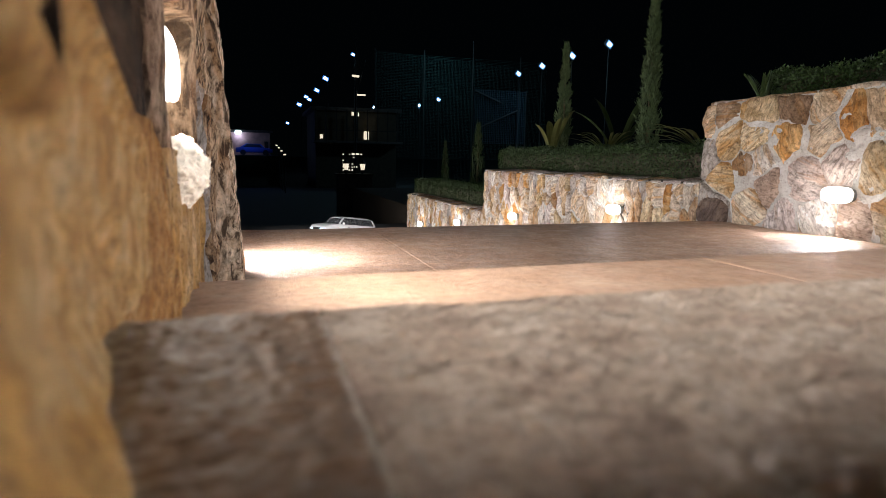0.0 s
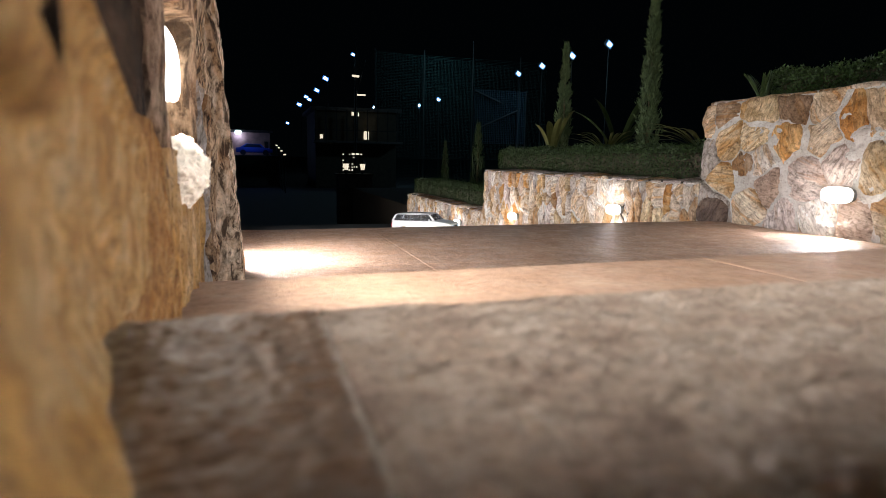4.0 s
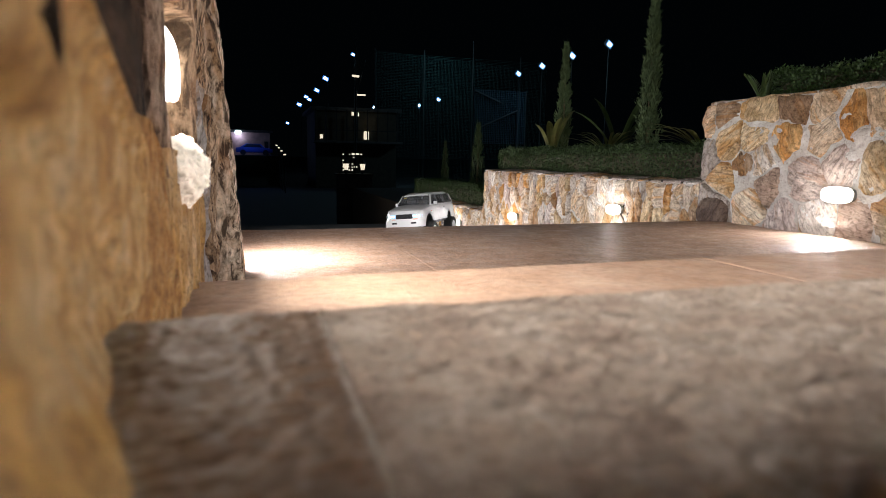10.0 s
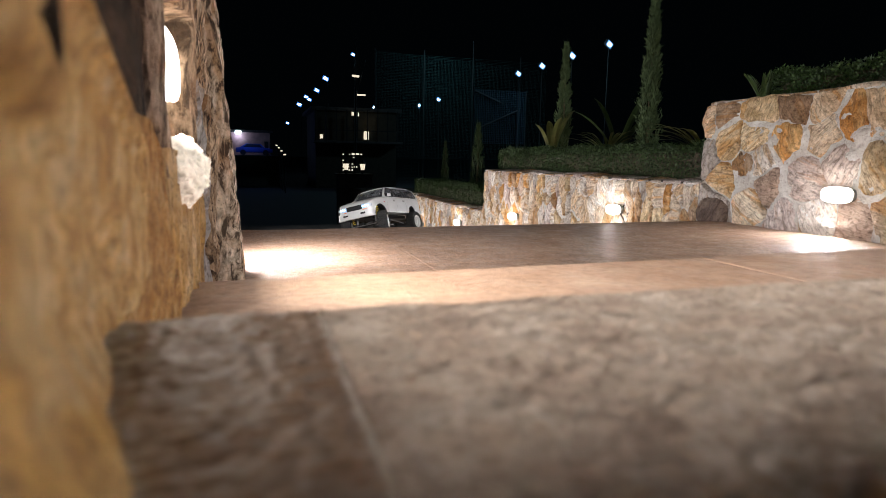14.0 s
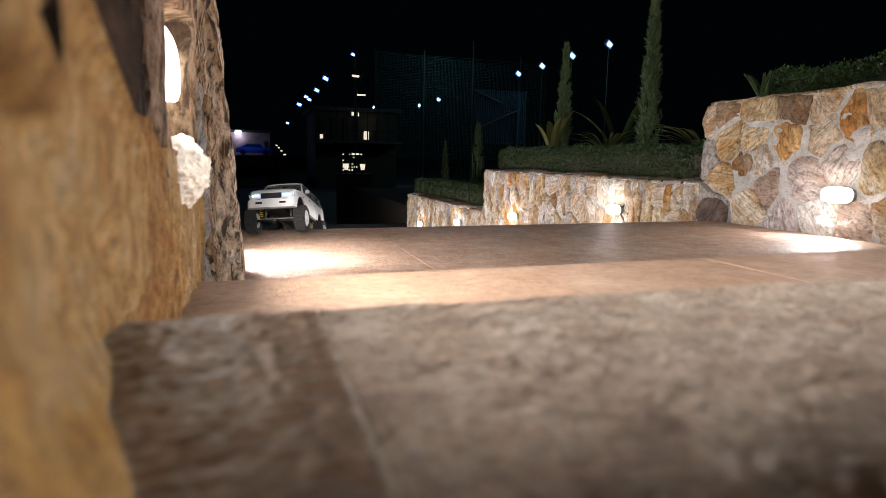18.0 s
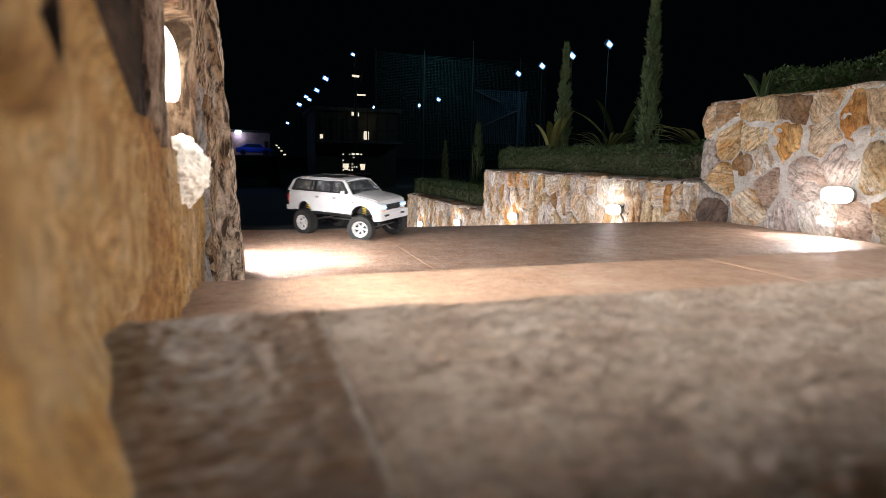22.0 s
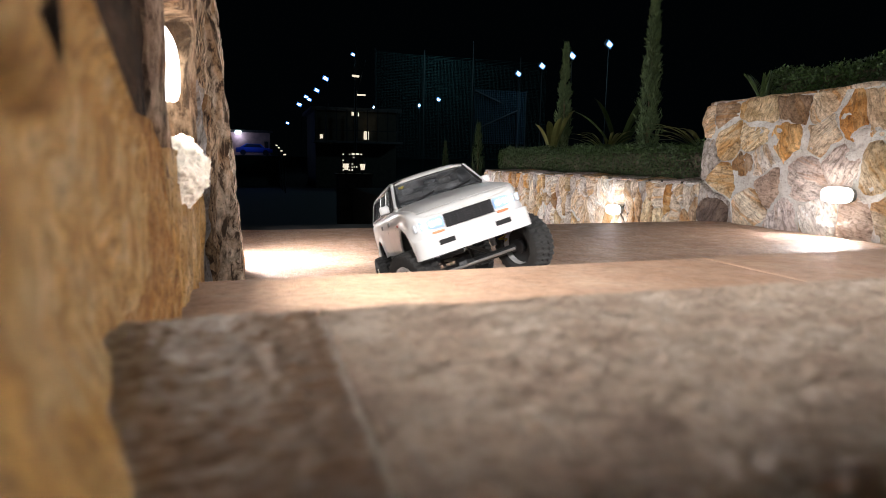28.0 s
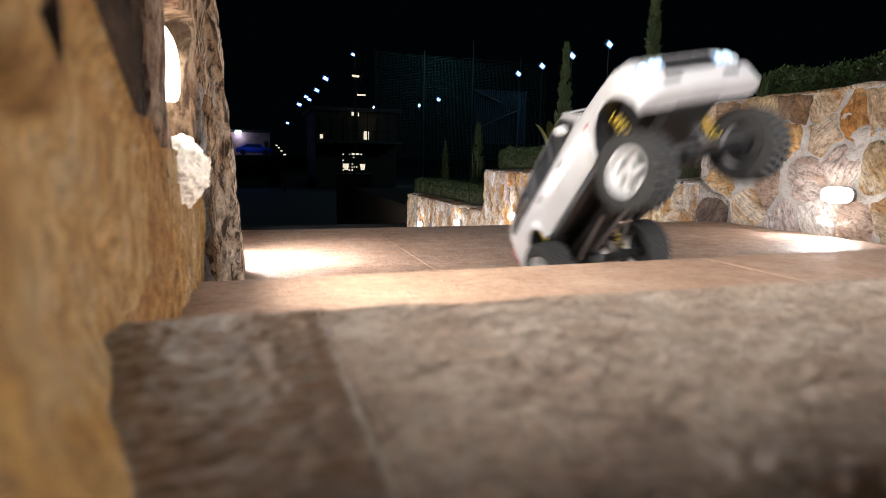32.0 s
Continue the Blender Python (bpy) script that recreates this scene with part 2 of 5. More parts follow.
def nose_line(x, z):
    """How far a step's nose departs from a straight line: the upper one wavers, the second stands askew."""
    if z > 0.2:
        return 0.0022 * noise.noise(Vector((x * 14, 2, 7))) + 0.0012 * noise.noise(Vector((x * 45, 4, 1)))
    return {0.18: -0.03 + 0.042 * min(x, 1.2), 0.0: -0.062 + 0.028 * x}.get(z, 0.0)


def grained_slab(x0, x1, y0, y1, z, step, amp):
    """A slab whose top is broken into coarse grain, with a worn nose."""
    nx, ny = round((x1 - x0) / step), round((y1 - y0) / step)
    verts = []
    for j in range(ny + 1):
        for i in range(nx + 1):
            x, y = x0 + i * step, y0 + j * step
            n = abs(noise.noise(Vector((x * 260, y * 260, 1)))) + 0.6 * noise.noise(Vector((x * 560, y * 560, 5))) + 0.5 * noise.noise(Vector((x * 60, y * 60, 9))) - 0.3
            nose = max(0, (y - (y1 - 0.01)) / 0.01)
            y += nose_line(x, z) * max(0, (y - y0) / (y1 - y0))
            verts.append((x, y + 0.0012 * noise.noise(Vector((x * 150, 3, 3))) * nose, z - 0.0005 + amp * n - 0.0035 * nose ** 2))
    k = nx + 1
    faces = [(j * k + i, j * k + i + 1, (j + 1) * k + i + 1, (j + 1) * k + i) for j in range(ny) for i in range(nx)]
    base = len(verts)
    verts += [(x0 + i * step, y1 - 0.002 + nose_line(x0 + i * step, z), z - 0.05) for i in range(k)]
    faces += [(ny * k + i, ny * k + i + 1, base + i + 1, base + i) for i in range(nx)]
    me = bpy.data.meshes.new("slab")
    me.from_pydata(verts, [], faces)
    for f in me.polygons:
        f.use_smooth = True
    return me


def slabs(owner, x0, x1, y0, y1, z, cuts_x, cuts_y, mat, gap=0.003):
    xs, ys = [x0, *cuts_x, x1], [y0, *cuts_y, y1]
    for i in range(len(xs) - 1):
        for j in range(len(ys) - 1):
            a, b = xs[i] + (gap if i else 0), xs[i + 1] - (gap if i < len(xs) - 2 else 0)
            wide = 2.4 * gap
            c, d = ys[j] + (wide if j else 0), ys[j + 1] - (wide if j < len(ys) - 2 else 0)
            if z > 0.2:
                me = grained_slab(a, b, c, d, z, 0.0009 if b < 0.31 else 0.003, 0.001)
                me.materials.append(mat if i else DARK_PAVING)
                new("slab", me).parent = owner
            else:
                bm = box(a, b, c, d, z - 0.05, z, 0.0016, 2)
                for v in bm.verts:
                    if v.co.y > d - 0.01 and d == y1:
                        v.co.y += nose_line(v.co.x, z)
                part("slab", bm, mat, owner)


def build_steps():
    for k, (y0, y1, z) in enumerate(TREADS):
        bm = box(-0.25, RIGHT + 0.1, y0 - 0.02, y1 - 0.006, z - 0.3, z - (0.0018 if z > 0.2 else 0.003))
        for v in bm.verts:
            if v.co.y > y1 - 0.01:
                v.co.y += nose_line(v.co.x, z) - (0.003 if z > 0.2 else 0)
        step = tagged(mesh_ob("step", bm, GROUT),
                      "broad brown stamped-concrete stair step between stone walls", "step", "stair steps", "structure")
        cx = CUTS_X.get(z, [0.45 + 0.1 * (k % 3), 1.25 - 0.1 * (k % 2)])
        slabs(step, -0.16, RIGHT + 0.05, y0 + 0.004, y1, z, cx, CUTS_Y.get(z, []), ROUGH_PAVING if z > 0.2 else SMOOTH_PAVING if z > 0.05 else PAVING, 0.0007 if z > 0.2 else 0.0003 if z == 0 else 0.0009)


def build_ground():
    bm = bmesh.new()
    ys = [-30, -10, -3] + [7.3 + 1.2 * i for i in range(16)] + [30, 45, 70, 120, 250, 900]
    xs = [-600, -150, -60, -25, -10, -4, 0, 4, 8, 15, 30, 60, 150, 600]

    def height(x, y):
        if y < 7.3:
            return -0.75
        return -0.75 - 1.75 * min(1, max(0, (y - 9.5) / 12)) + 0.004 * max(0, y - 40)
    rows = [[bm.verts.new((x, y, height(x, y))) for x in xs] for y in ys]
    for a, b in zip(rows, rows[1:]):
        for i in range(len(xs) - 1):
            bm.faces.new((a[i], a[i + 1], b[i + 1], b[i]))
    tagged(mesh_ob("ground", bm, ASPHALT), "dark asphalt forecourt sloping down from the stairs at night", "ground", kind="structure")
    # planted terraces behind the right wall
    for y0, y1, z in ((-2.5, 2.6, 0.56), (2.6, 5.7, 0.14), (5.7, 8.9, -0.27), (8.9, 16, -0.5)):
        tagged(mesh_ob("planting_bed", box(RIGHT + 0.25, 9, y0, y1, z - 1.6, z, 0.03), SOIL), "dark soil planting bed behind the stone wall", "bed", "beds", "structure")
    tagged(mesh_ob("upper_terrace", box(-6, 9, -8, -1.2, -0.8, 0.332), ASPHALT), "dark paved terrace at the head of the stairs", "terrace", kind="structure")
    tagged(mesh_ob("planting_bed", box(-6, -0.42, -1.2, 6.4, -0.8, 0.5, 0.03), SOIL), "dark soil planting bed behind the stone wall", "bed", "beds", "structure")


def build_unseen_back():
    """Added unseen behind the eye: a step, a plain wall, a glowing fill pane."""
    # unseen extra step, added to shade the near end of the slab
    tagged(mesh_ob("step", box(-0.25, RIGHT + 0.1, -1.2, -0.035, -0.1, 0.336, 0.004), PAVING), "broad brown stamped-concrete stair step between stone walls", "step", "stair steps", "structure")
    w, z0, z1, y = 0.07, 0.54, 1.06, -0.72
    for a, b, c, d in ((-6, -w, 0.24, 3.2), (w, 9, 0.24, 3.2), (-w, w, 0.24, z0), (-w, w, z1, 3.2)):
        tagged(mesh_ob("back_wall", box(a, b, y - 0.25, y, c, d), MORTAR), "plain plastered wall added behind the eye, unseen", "wall", kind="structure")
    window = tagged(mesh_ob("fill_pane", box(-w + 0.01, w - 0.01, y - 0.05, y - 0.04, z0 + 0.01, z1 - 0.01), LENS), "narrow glowing pane added unseen to light the near step", "window", kind="structure")
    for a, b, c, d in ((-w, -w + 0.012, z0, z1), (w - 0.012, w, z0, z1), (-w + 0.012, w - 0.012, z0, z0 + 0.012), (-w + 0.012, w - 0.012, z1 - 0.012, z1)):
        part("pane_frame", box(a, b, y - 0.055, y - 0.02, c, d, 0.002), CASE, window)
    # light comes from behind the eye; this source for it is invented
    light = bpy.data.lights.new("unseen_fill", "AREA")
    light.shape, light.size, light.size_y, light.energy, light.color = "RECTANGLE", 0.11, 0.49, FILL_W, WARM_WHITE
    new("unseen_fill", light).matrix_basis = look((0, y - 0.018, 0.8), (0, 0.5, 0.5))


# ---- stone walls ----
def cells(seeds, u0, u1, v0, v1, aspect, uneven=0.0):
    """Voronoi cells of seeds (u, v) in a rectangle; aspect stretches them upright."""
    out, rng = [], random.Random(len(seeds))
    weight = [rng.uniform(-uneven, uneven) for _ in seeds]
    for i, (u, v) in enumerate(seeds):
        poly = [(u0, v0), (u1, v0), (u1, v1), (u0, v1)]
        for j, (p, q) in enumerate(seeds):
            if i == j:
                continue
            du, dv = p - u, (q - v) / aspect ** 2
            c = (p * p - u * u) / 2 + (q * q - v * v) / 2 / aspect ** 2 + weight[i] - weight[j]
            nxt = []
            for k in range(len(poly)):
                a, b = poly[k], poly[(k + 1) % len(poly)]
                fa, fb = a[0] * du + a[1] * dv - c, b[0] * du + b[1] * dv - c
                if fa <= 0:
                    nxt.append(a)
                if fa * fb < 0:
                    s = fa / (fa - fb)
                    nxt.append((a[0] + s * (b[0] - a[0]), a[1] + s * (b[1] - a[1])))
            poly = nxt
            if len(poly) < 3:
                break
        out.append(poly if len(poly) > 2 else None)
    return out


def stone_bm(poly, gap, depth, rng, place, warp=0.0, joints=(0, 0)):
    """A rough stone filling a cell, with a broken face. place(u, v, h) gives the world point."""
    cu, cv = sum(p[0] for p in poly) / len(poly), sum(p[1] for p in poly) / len(poly)
    size = max(math.hypot(p[0] - cu, p[1] - cv) for p in poly)
    ring, insets = [], []
    for k in range(len(poly)):
        a, b = poly[k], poly[(k + 1) % len(poly)]
        # joints differ in width; both neighbours share theirs
        mu, mv = (a[0] + b[0]) / 2, (a[1] + b[1]) / 2
        wide = joints[0] + (joints[1] - joints[0]) * max(0, math.sin(1e3 * (round(mu, 3) + 3 * round(mv, 3)))) ** 2
        el = math.hypot(b[0] - a[0], b[1] - a[1]) or 1
        nu, nv = (a[1] - b[1]) / el, (b[0] - a[0]) / el
        if nu * (cu - mu) + nv * (cv - mv) < 0:
            nu, nv = -nu, -nv
        n = max(1, round(math.hypot(b[0] - a[0], b[1] - a[1]) / (size * 0.2)))
        for s in range(n):
            f = s / n
            u, v = a[0] + f * (b[0] - a[0]), a[1] + f * (b[1] - a[1])
            q = Vector((u * 11, v * 11, 2))
            insets.append((wide, nu, nv))
            ring.append((u + warp * (noise.noise(q) + 0.5 * noise.noise(q * 3.1)), v + warp * (noise.noise(q + Vector((7, 3, 1))) + 0.5 * noise.noise(q * 3.3 + Vector((1, 8, 2))))))
    n = len(ring)
    ring = [(u + i * (0.5 + 0.5 * noise.noise(Vector((u * 30, v * 30, 8)))) * p, v + i * (0.5 + 0.5 * noise.noise(Vector((u * 30, v * 30, 8)))) * q) for (u, v), (i, p, q) in zip(ring, insets)]
    # soften corners
    ring = [((ring[i - 1][0] + 5 * ring[i][0] + ring[(i + 1) % n][0]) / 7, (ring[i - 1][1] + 5 * ring[i][1] + ring[(i + 1) % n][1]) / 7) for i in range(n)]
    bm = bmesh.new()
    off = rng.uniform(0, 50)
    planes = [(rng.uniform(-1, 1), rng.uniform(-1, 1), rng.uniform(0.05, 0.5)) for _ in range(5)]

    def relief(u, v):
        """A chiselled face: a few broken planes with rough grain."""
        q = Vector((u + off, v, off))
        a, b = (u - cu) / size, (v - cv) / size
        face = max(-0.45, min(c + 1.5 * (p * a + r * b) for p, r, c in planes))
        return face + 0.35 * noise.noise(q * 11) - 0.55 * abs(noise.noise(q * 26)) + 0.3 * noise.noise(q * 60) + 0.1
    loops = []
    for shrink, h in ((0.0, -0.3), (0.0, 0.2), (0.03, 0.62), (0.09, 0.86), (0.18, 0.96), (0.3, 1.0), (0.43, 1.0), (0.57, 1.0), (0.72, 1.0), (0.88, 1.0)):
        loop = []
        for u, v in ring:
            d = math.hypot(u - cu, v - cv) or 1
            w = noise.noise(Vector((u * 14 + off, v * 14, 0))) + 0.6 * noise.noise(Vector((u * 40 + off, v * 40, 4)))
            k = (1 - min(0.6, gap * (1 + 0.8 * w) / d)) * (1 + 0.1 * w * (1 - shrink)) * (1 - shrink)
            k = min(k, 1.0)
            pu, pv = cu + (u - cu) * k, cv + (v - cv) * k
            loop.append(bm.verts.new(place(pu, pv, depth * (h + (0.75 * min(1, h) * relief(pu, pv) if h > 0.3 else 0)))))
        loops.append(loop)
    for a, b in zip(loops, loops[1:]):
        for i in range(n):
            bm.faces.new((a[i], a[(i + 1) % n], b[(i + 1) % n], b[i]))
    top = bm.verts.new(place(cu, cv, depth * (1 + 0.75 * relief(cu, cv))))
    for i in range(n):
        bm.faces.new((loops[-1][i], loops[-1][(i + 1) % n], top))
    bmesh.ops.recalc_face_normals(bm, faces=bm.faces)
    return bm


def scatter(u0, u1, v0, v1, du, dv, rng):
    seeds, row = [], 0
    v = v0 + dv / 2
    while v < v1:
        u = u0 + du * (0.5 if row % 2 else 0.15)
        while u < u1:
            seeds.append((u + rng.uniform(-0.33, 0.33) * du, v + rng.uniform(-0.36, 0.36) * dv))
            u += du * rng.uniform(0.75, 1.3)
        v += dv
        row += 1
    return seeds


# stones of the high wall: along, height, tone
HIGH = [(2.48, 0.53, 5), (2.25, 0.527, 6), (2.43, 0.392, 6), (2.275, 0.41, 6), (2.094, 0.395, 1), (2.445, 0.205, 6), (2.313, 0.26, 5),
        (2.49, 0.07, 2), (2.27, 0.095, 0), (2.18, 0.171, 3), (1.98, 0.215, 3), (2.07, 0.03, 3), (1.917, 0.045, 4), (1.73, 0.053, 3),
        (1.9, 0.41, 0), (1.93, 0.53, 0), (1.78, 0.45, 1), (2.05, 0.535, 5), (1.82, 0.29, 3), (1.68, 0.27, 6), (1.69, 0.48, 0),
        (1.62, 0.09, 0), (2.225, 0.3, 4), (1.55, 0.4, 4), (1.5, 0.2, 0), (1.57, 0.55, 1), (2.57, 0.33, 2), (2.58, 0.5, 0)]


RIGHT_LAMPS = [(0.25, 0.365), (1.805, 0.168), (3.344, -0.018), (4.918, -0.21), (6.454, -0.426), (8.058, -0.616)]


def clear_of_lamps(y, z):
    """Stones and mortar stand back round each lamp."""
    d = min(math.hypot((y - a) / 1.7, z - b) for a, b in RIGHT_LAMPS)
    f = min(1, max(0, (d - 0.06) / 0.08))
    return 0.25 + 0.75 * f * f * (3 - 2 * f)


def build_right_walls():
    rng = random.Random(4)
    for y0, y1, z0, z1, du, dv, aspect, tone in ((-1.2, 2.6, -0.12, 0.6, 0.17, 0.15, 1.0, 0), (2.6, 5.7, -0.62, 0.195, 0.078, 0.165, 2.1, 1), (5.7, 8.9, -0.85, -0.225, 0.085, 0.17, 2.1, 1)):
        wall = tagged(mesh_ob("garden_wall", box(RIGHT + 0.012, RIGHT + 0.3, y0, y1 - 0.012, z0 - 0.4, z1 - 0.012, 0.006), MORTAR if tone == 0 else SOIL),
                      "low garden wall of tan and orange fieldstones in pale mortar", "wall", "terraced walls", "structure")
        if tone == 0:
            seeds = [(u, v) for u, v, _ in HIGH] + scatter(-1.2, 1.42, z0, z1, du, dv, rng)
            tones = [STONES[t] for _, _, t in HIGH] + [rng.choice(STONES) for _ in seeds[len(HIGH):]]
        else:
            seeds = scatter(y0, y1, z0, z1, du, dv, rng)
            tones = [rng.choice([TAN, TAN, PALE, GOLD, PALE, PINK, GREY, BROWN, PALE, TAN, GOLD, TAN, PALE, PALE, ORANGE]) for _ in seeds]
        for poly, mat in zip(cells(seeds, y0, y1, z0, z1 - 0.02, aspect, 0.0006 if tone == 0 else 0.0009), tones):
            if poly:
                place = lambda u, v, h: Vector((RIGHT + 0.012 - h * clear_of_lamps(u, v), u, v))
                part("stone", stone_bm(poly, 0.003, 0.034 if tone == 0 else 0.026, rng, place, 0.022 if tone == 0 else 0.013, (-0.005, 0.022) if tone == 0 else (-0.004, 0.016)), mat, wall)
        pitch, base, swing = (0.008, -0.002, 0.017) if tone == 0 else (0.011, 0.008, 0.015)
        nu, nv = int((y1 - 0.015 - max(y0, 0.4)) / pitch), int((z1 - 0.02 - z0) / pitch)
        bm = bmesh.new()

        def skim(y, z):
            q = Vector((y0, y, z))
            x = RIGHT + base - swing * noise.noise(q * 6.5) - 0.5 * swing * noise.noise(q * 17) - 0.3 * swing * noise.noise(q * 55)
            return RIGHT + 0.012 - (RIGHT + 0.012 - x) * clear_of_lamps(y, z)
        grid = [[bm.verts.new((skim(max(y0, 0.4) + i * pitch, z0 + j * pitch), max(y0, 0.4) + i * pitch, z0 + j * pitch)) for j in range(nv + 1)] for i in range(nu + 1)]
        for i in range(nu):
            for j in range(nv):
                bm.faces.new((grid[i][j], grid[i][j + 1], grid[i + 1][j + 1], grid[i + 1][j]))
        part("mortar", bm, MORTAR, wall, "pale smeared mortar", True)
        if tone == 0:
            boulder = rough_block(RIGHT - 0.06, RIGHT + 0.1, 2.39, 2.575, -0.04, 0.118, 5.5, 16, 1.15, 0.008)
            part("stone", boulder, BASALT, wall, "dark round boulder at the wall's foot")
        # flat stones along the top
        y = y0
        while y < y1 - 0.02:
            w = min(rng.uniform(0.05, 0.2), y1 - y)
            poly = [(y, RIGHT - 0.004), (y + w, RIGHT - 0.004 + rng.uniform(0, 0.01)), (y + w, RIGHT + 0.3), (y, RIGHT + 0.3)]
            place = lambda u, v, h: Vector((v, u, z1 - 0.02 + h * 1.1))
            part("cap_stone", stone_bm(poly, 0.004, rng.uniform(0.01, 0.024), rng, place, 0.01), rng.choice([TAN, BROWN, PALE, PINK]), wall)
            y += w
        # end face
        for poly in cells(scatter(RIGHT, RIGHT + 0.3, z0, z1, 0.16, 0.17, rng), RIGHT, RIGHT + 0.3, z0, z1 - 0.02, 1.2):
            if poly:
                place = lambda u, v, h: Vector((u, y1 - 0.012 + h, v))
                part("stone", stone_bm(poly, 0.008, 0.025, rng, place), rng.choice([TAN, GREY, ORANGE]), wall)


def rough_block(x0, x1, y0, y1, z0, z1, seed, cuts=14, round_=0.35, amp=0.008, ridges=1.0):
    """A natural stone: a block with worn corners and a broken, ridged face."""
    bm = bmesh.new()
    bmesh.ops.create_cube(bm, size=2)
    bmesh.ops.subdivide_edges(bm, edges=bm.edges, cuts=cuts, use_grid_fill=True)
    sx, sy, sz = (x1 - x0) / 2, (y1 - y0) / 2, (z1 - z0) / 2
    for v in bm.verts:
        c = v.co
        r4 = (c.x ** 4 + c.y ** 4 + c.z ** 4) ** 0.25
        c = c * ((1 - round_) + round_ / r4)
        p = Vector(((x0 + x1) / 2 + c.x * sx, (y0 + y1) / 2 + c.y * sy, (z0 + z1) / 2 + c.z * sz))
        q = Vector((p.x * 8 + seed, p.y * 14, p.z * 5))
        f = noise.noise(Vector((p.x * 6 + seed, p.y * 26, p.z * 4.5))) + 0.5 * noise.noise(Vector((p.x * 9, p.y * 60 + seed, p.z * 11)))
        fissure = max(0.0, 1 - abs(f) / 0.1)
        d = amp * (noise.noise(q) + 0.7 * noise.noise(q * 2.7) + 0.5 * noise.noise(q * 6.1) - 1.3 * ridges * fissure)
        v.co = p + Vector((d, 0.6 * amp * noise.noise(q * 1.7 + Vector((9, 1, 4))), 0.5 * amp * noise.noise(q * 2.2)))
    return bm


def build_left_wall():
    wall = tagged(mesh_ob("garden_wall", box(-0.42, LEFT - 0.005, -1.2, 1.6, -0.85, 0.8, 0.01), MORTAR),
                  "stair wall of large golden-brown layered stones, close by", "wall", "terraced walls", "structure")
    # x face, from, to, bottom, top, lean of the face along the wall per metre of height, stone
    rows = [(-0.036, -0.5, -0.09, 0.2, 0.9, 0, ORANGE), (-0.034, -0.12, 0.035, 0.2, 0.85, 0, ORANGE),
            # the near-black block here stands in for a shaded gap between stones
            (-0.041, 0.1, 0.336, 0.1, 0.296, 0, CLOSE), (-0.0485, 0.02, 0.352, 0.245, 0.7, 0, CLEFT_SHADE), (-0.0495, 0.352, 0.398, 0.24, 0.7, -0.15, DUSKY),
            (-0.045, 0.33, 0.585, 0.08, 0.286, 0, NEAR), (-0.046, 0.553, 0.6, 0.28, 0.44, 0, DUSKY),
            (-0.048, 0.36, 0.58, 0.382, 0.8, 0, DUSKY), (-0.07, 0.62, 0.76, 0.12, 0.5, 0, GREY), (-0.075, 0.56, 0.8, 0.48, 0.82, 0, GREY), (-0.085, 0.8, 1.2, -0.05, 0.4, 0, GREY),
            (-0.09, 0.8, 1.42, 0.38, 0.85, 0, BARK), (-0.084, 1.2, 1.42, -0.05, 0.4, 0, BARK)]
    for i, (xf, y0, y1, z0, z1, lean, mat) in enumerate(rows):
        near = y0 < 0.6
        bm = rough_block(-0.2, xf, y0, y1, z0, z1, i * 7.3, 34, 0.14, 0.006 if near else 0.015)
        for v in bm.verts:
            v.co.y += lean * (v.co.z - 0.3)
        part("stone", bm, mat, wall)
    # a round lump of quartz under the lamp
    bm = bmesh.new()
    bmesh.ops.create_icosphere(bm, subdivisions=5, radius=1)
    for v in bm.verts:
        q = v.co.copy()
        k = 1 + 0.16 * noise.noise(q * 1.7) + 0.1 * noise.noise(q * 4.3) + 0.06 * noise.noise(q * 11)
        v.co = Vector((-0.06 + 0.03 * k * q.x, 0.475 + 0.075 * k * q.y, 0.267 + 0.0265 * k * q.z))
    part("stone", bm, QUARTZ, wall, "white quartz lump")
    # the fissured stone at the landing leans back as it rises
    bm = rough_block(-0.25, -0.033, 1.42, 1.57, -0.06, 0.84, 113, 60, 0.1, 0.012)
    for v in bm.verts:
        v.co.x -= 0.064 * max(0, v.co.z) + 0.004 * noise.noise(Vector((1.5, v.co.y * 30, v.co.z * 12)))
    part("stone", bm, BARK, wall)
    # a broad golden stone whose far edge slants back as it rises, close to the eye
    bm = rough_block(-0.2, 0.0, -0.2, 0.25, 0.236, 0.6, 19, 44, 0.06, 0.0035)
    for v in bm.verts:
        edge = min(0.25, max(0.03, 0.2365 - 6.2 * (v.co.z - 0.2845)))
        v.co.y = -0.2 + (v.co.y + 0.2) / 0.45 * (edge + 0.2)
        v.co.x -= 0.0145 + 0.095 * v.co.y
    part("stone", bm, CLOSE, wall)
    # a cleft in it: a near-black wedge, its shade put into the colour
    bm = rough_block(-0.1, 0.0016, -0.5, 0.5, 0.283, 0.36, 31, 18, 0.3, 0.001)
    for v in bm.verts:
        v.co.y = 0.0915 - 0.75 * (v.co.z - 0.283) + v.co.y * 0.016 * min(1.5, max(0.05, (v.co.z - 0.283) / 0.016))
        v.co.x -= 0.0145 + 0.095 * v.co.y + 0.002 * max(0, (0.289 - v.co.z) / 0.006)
    part("stone", bm, CLEFT_SHADE, wall)
    # the lowest stone stands askew
    bm = rough_block(-0.19, 0.0, -0.02, 0.15, -0.05, 0.33, 77, 40, 0.14, 0.0035, 0.3)
    for v in bm.verts:
        v.co.x -= 0.02 * min(1, max(0, (v.co.z - 0.244) / 0.05))
    bm.transform(Matrix.Translation((-0.0098, 0.058, 0.0)) @ Matrix.Rotation(radians(13), 4, "Z"))
    part("stone", bm, CLOSE, wall)
    rng = random.Random(9)
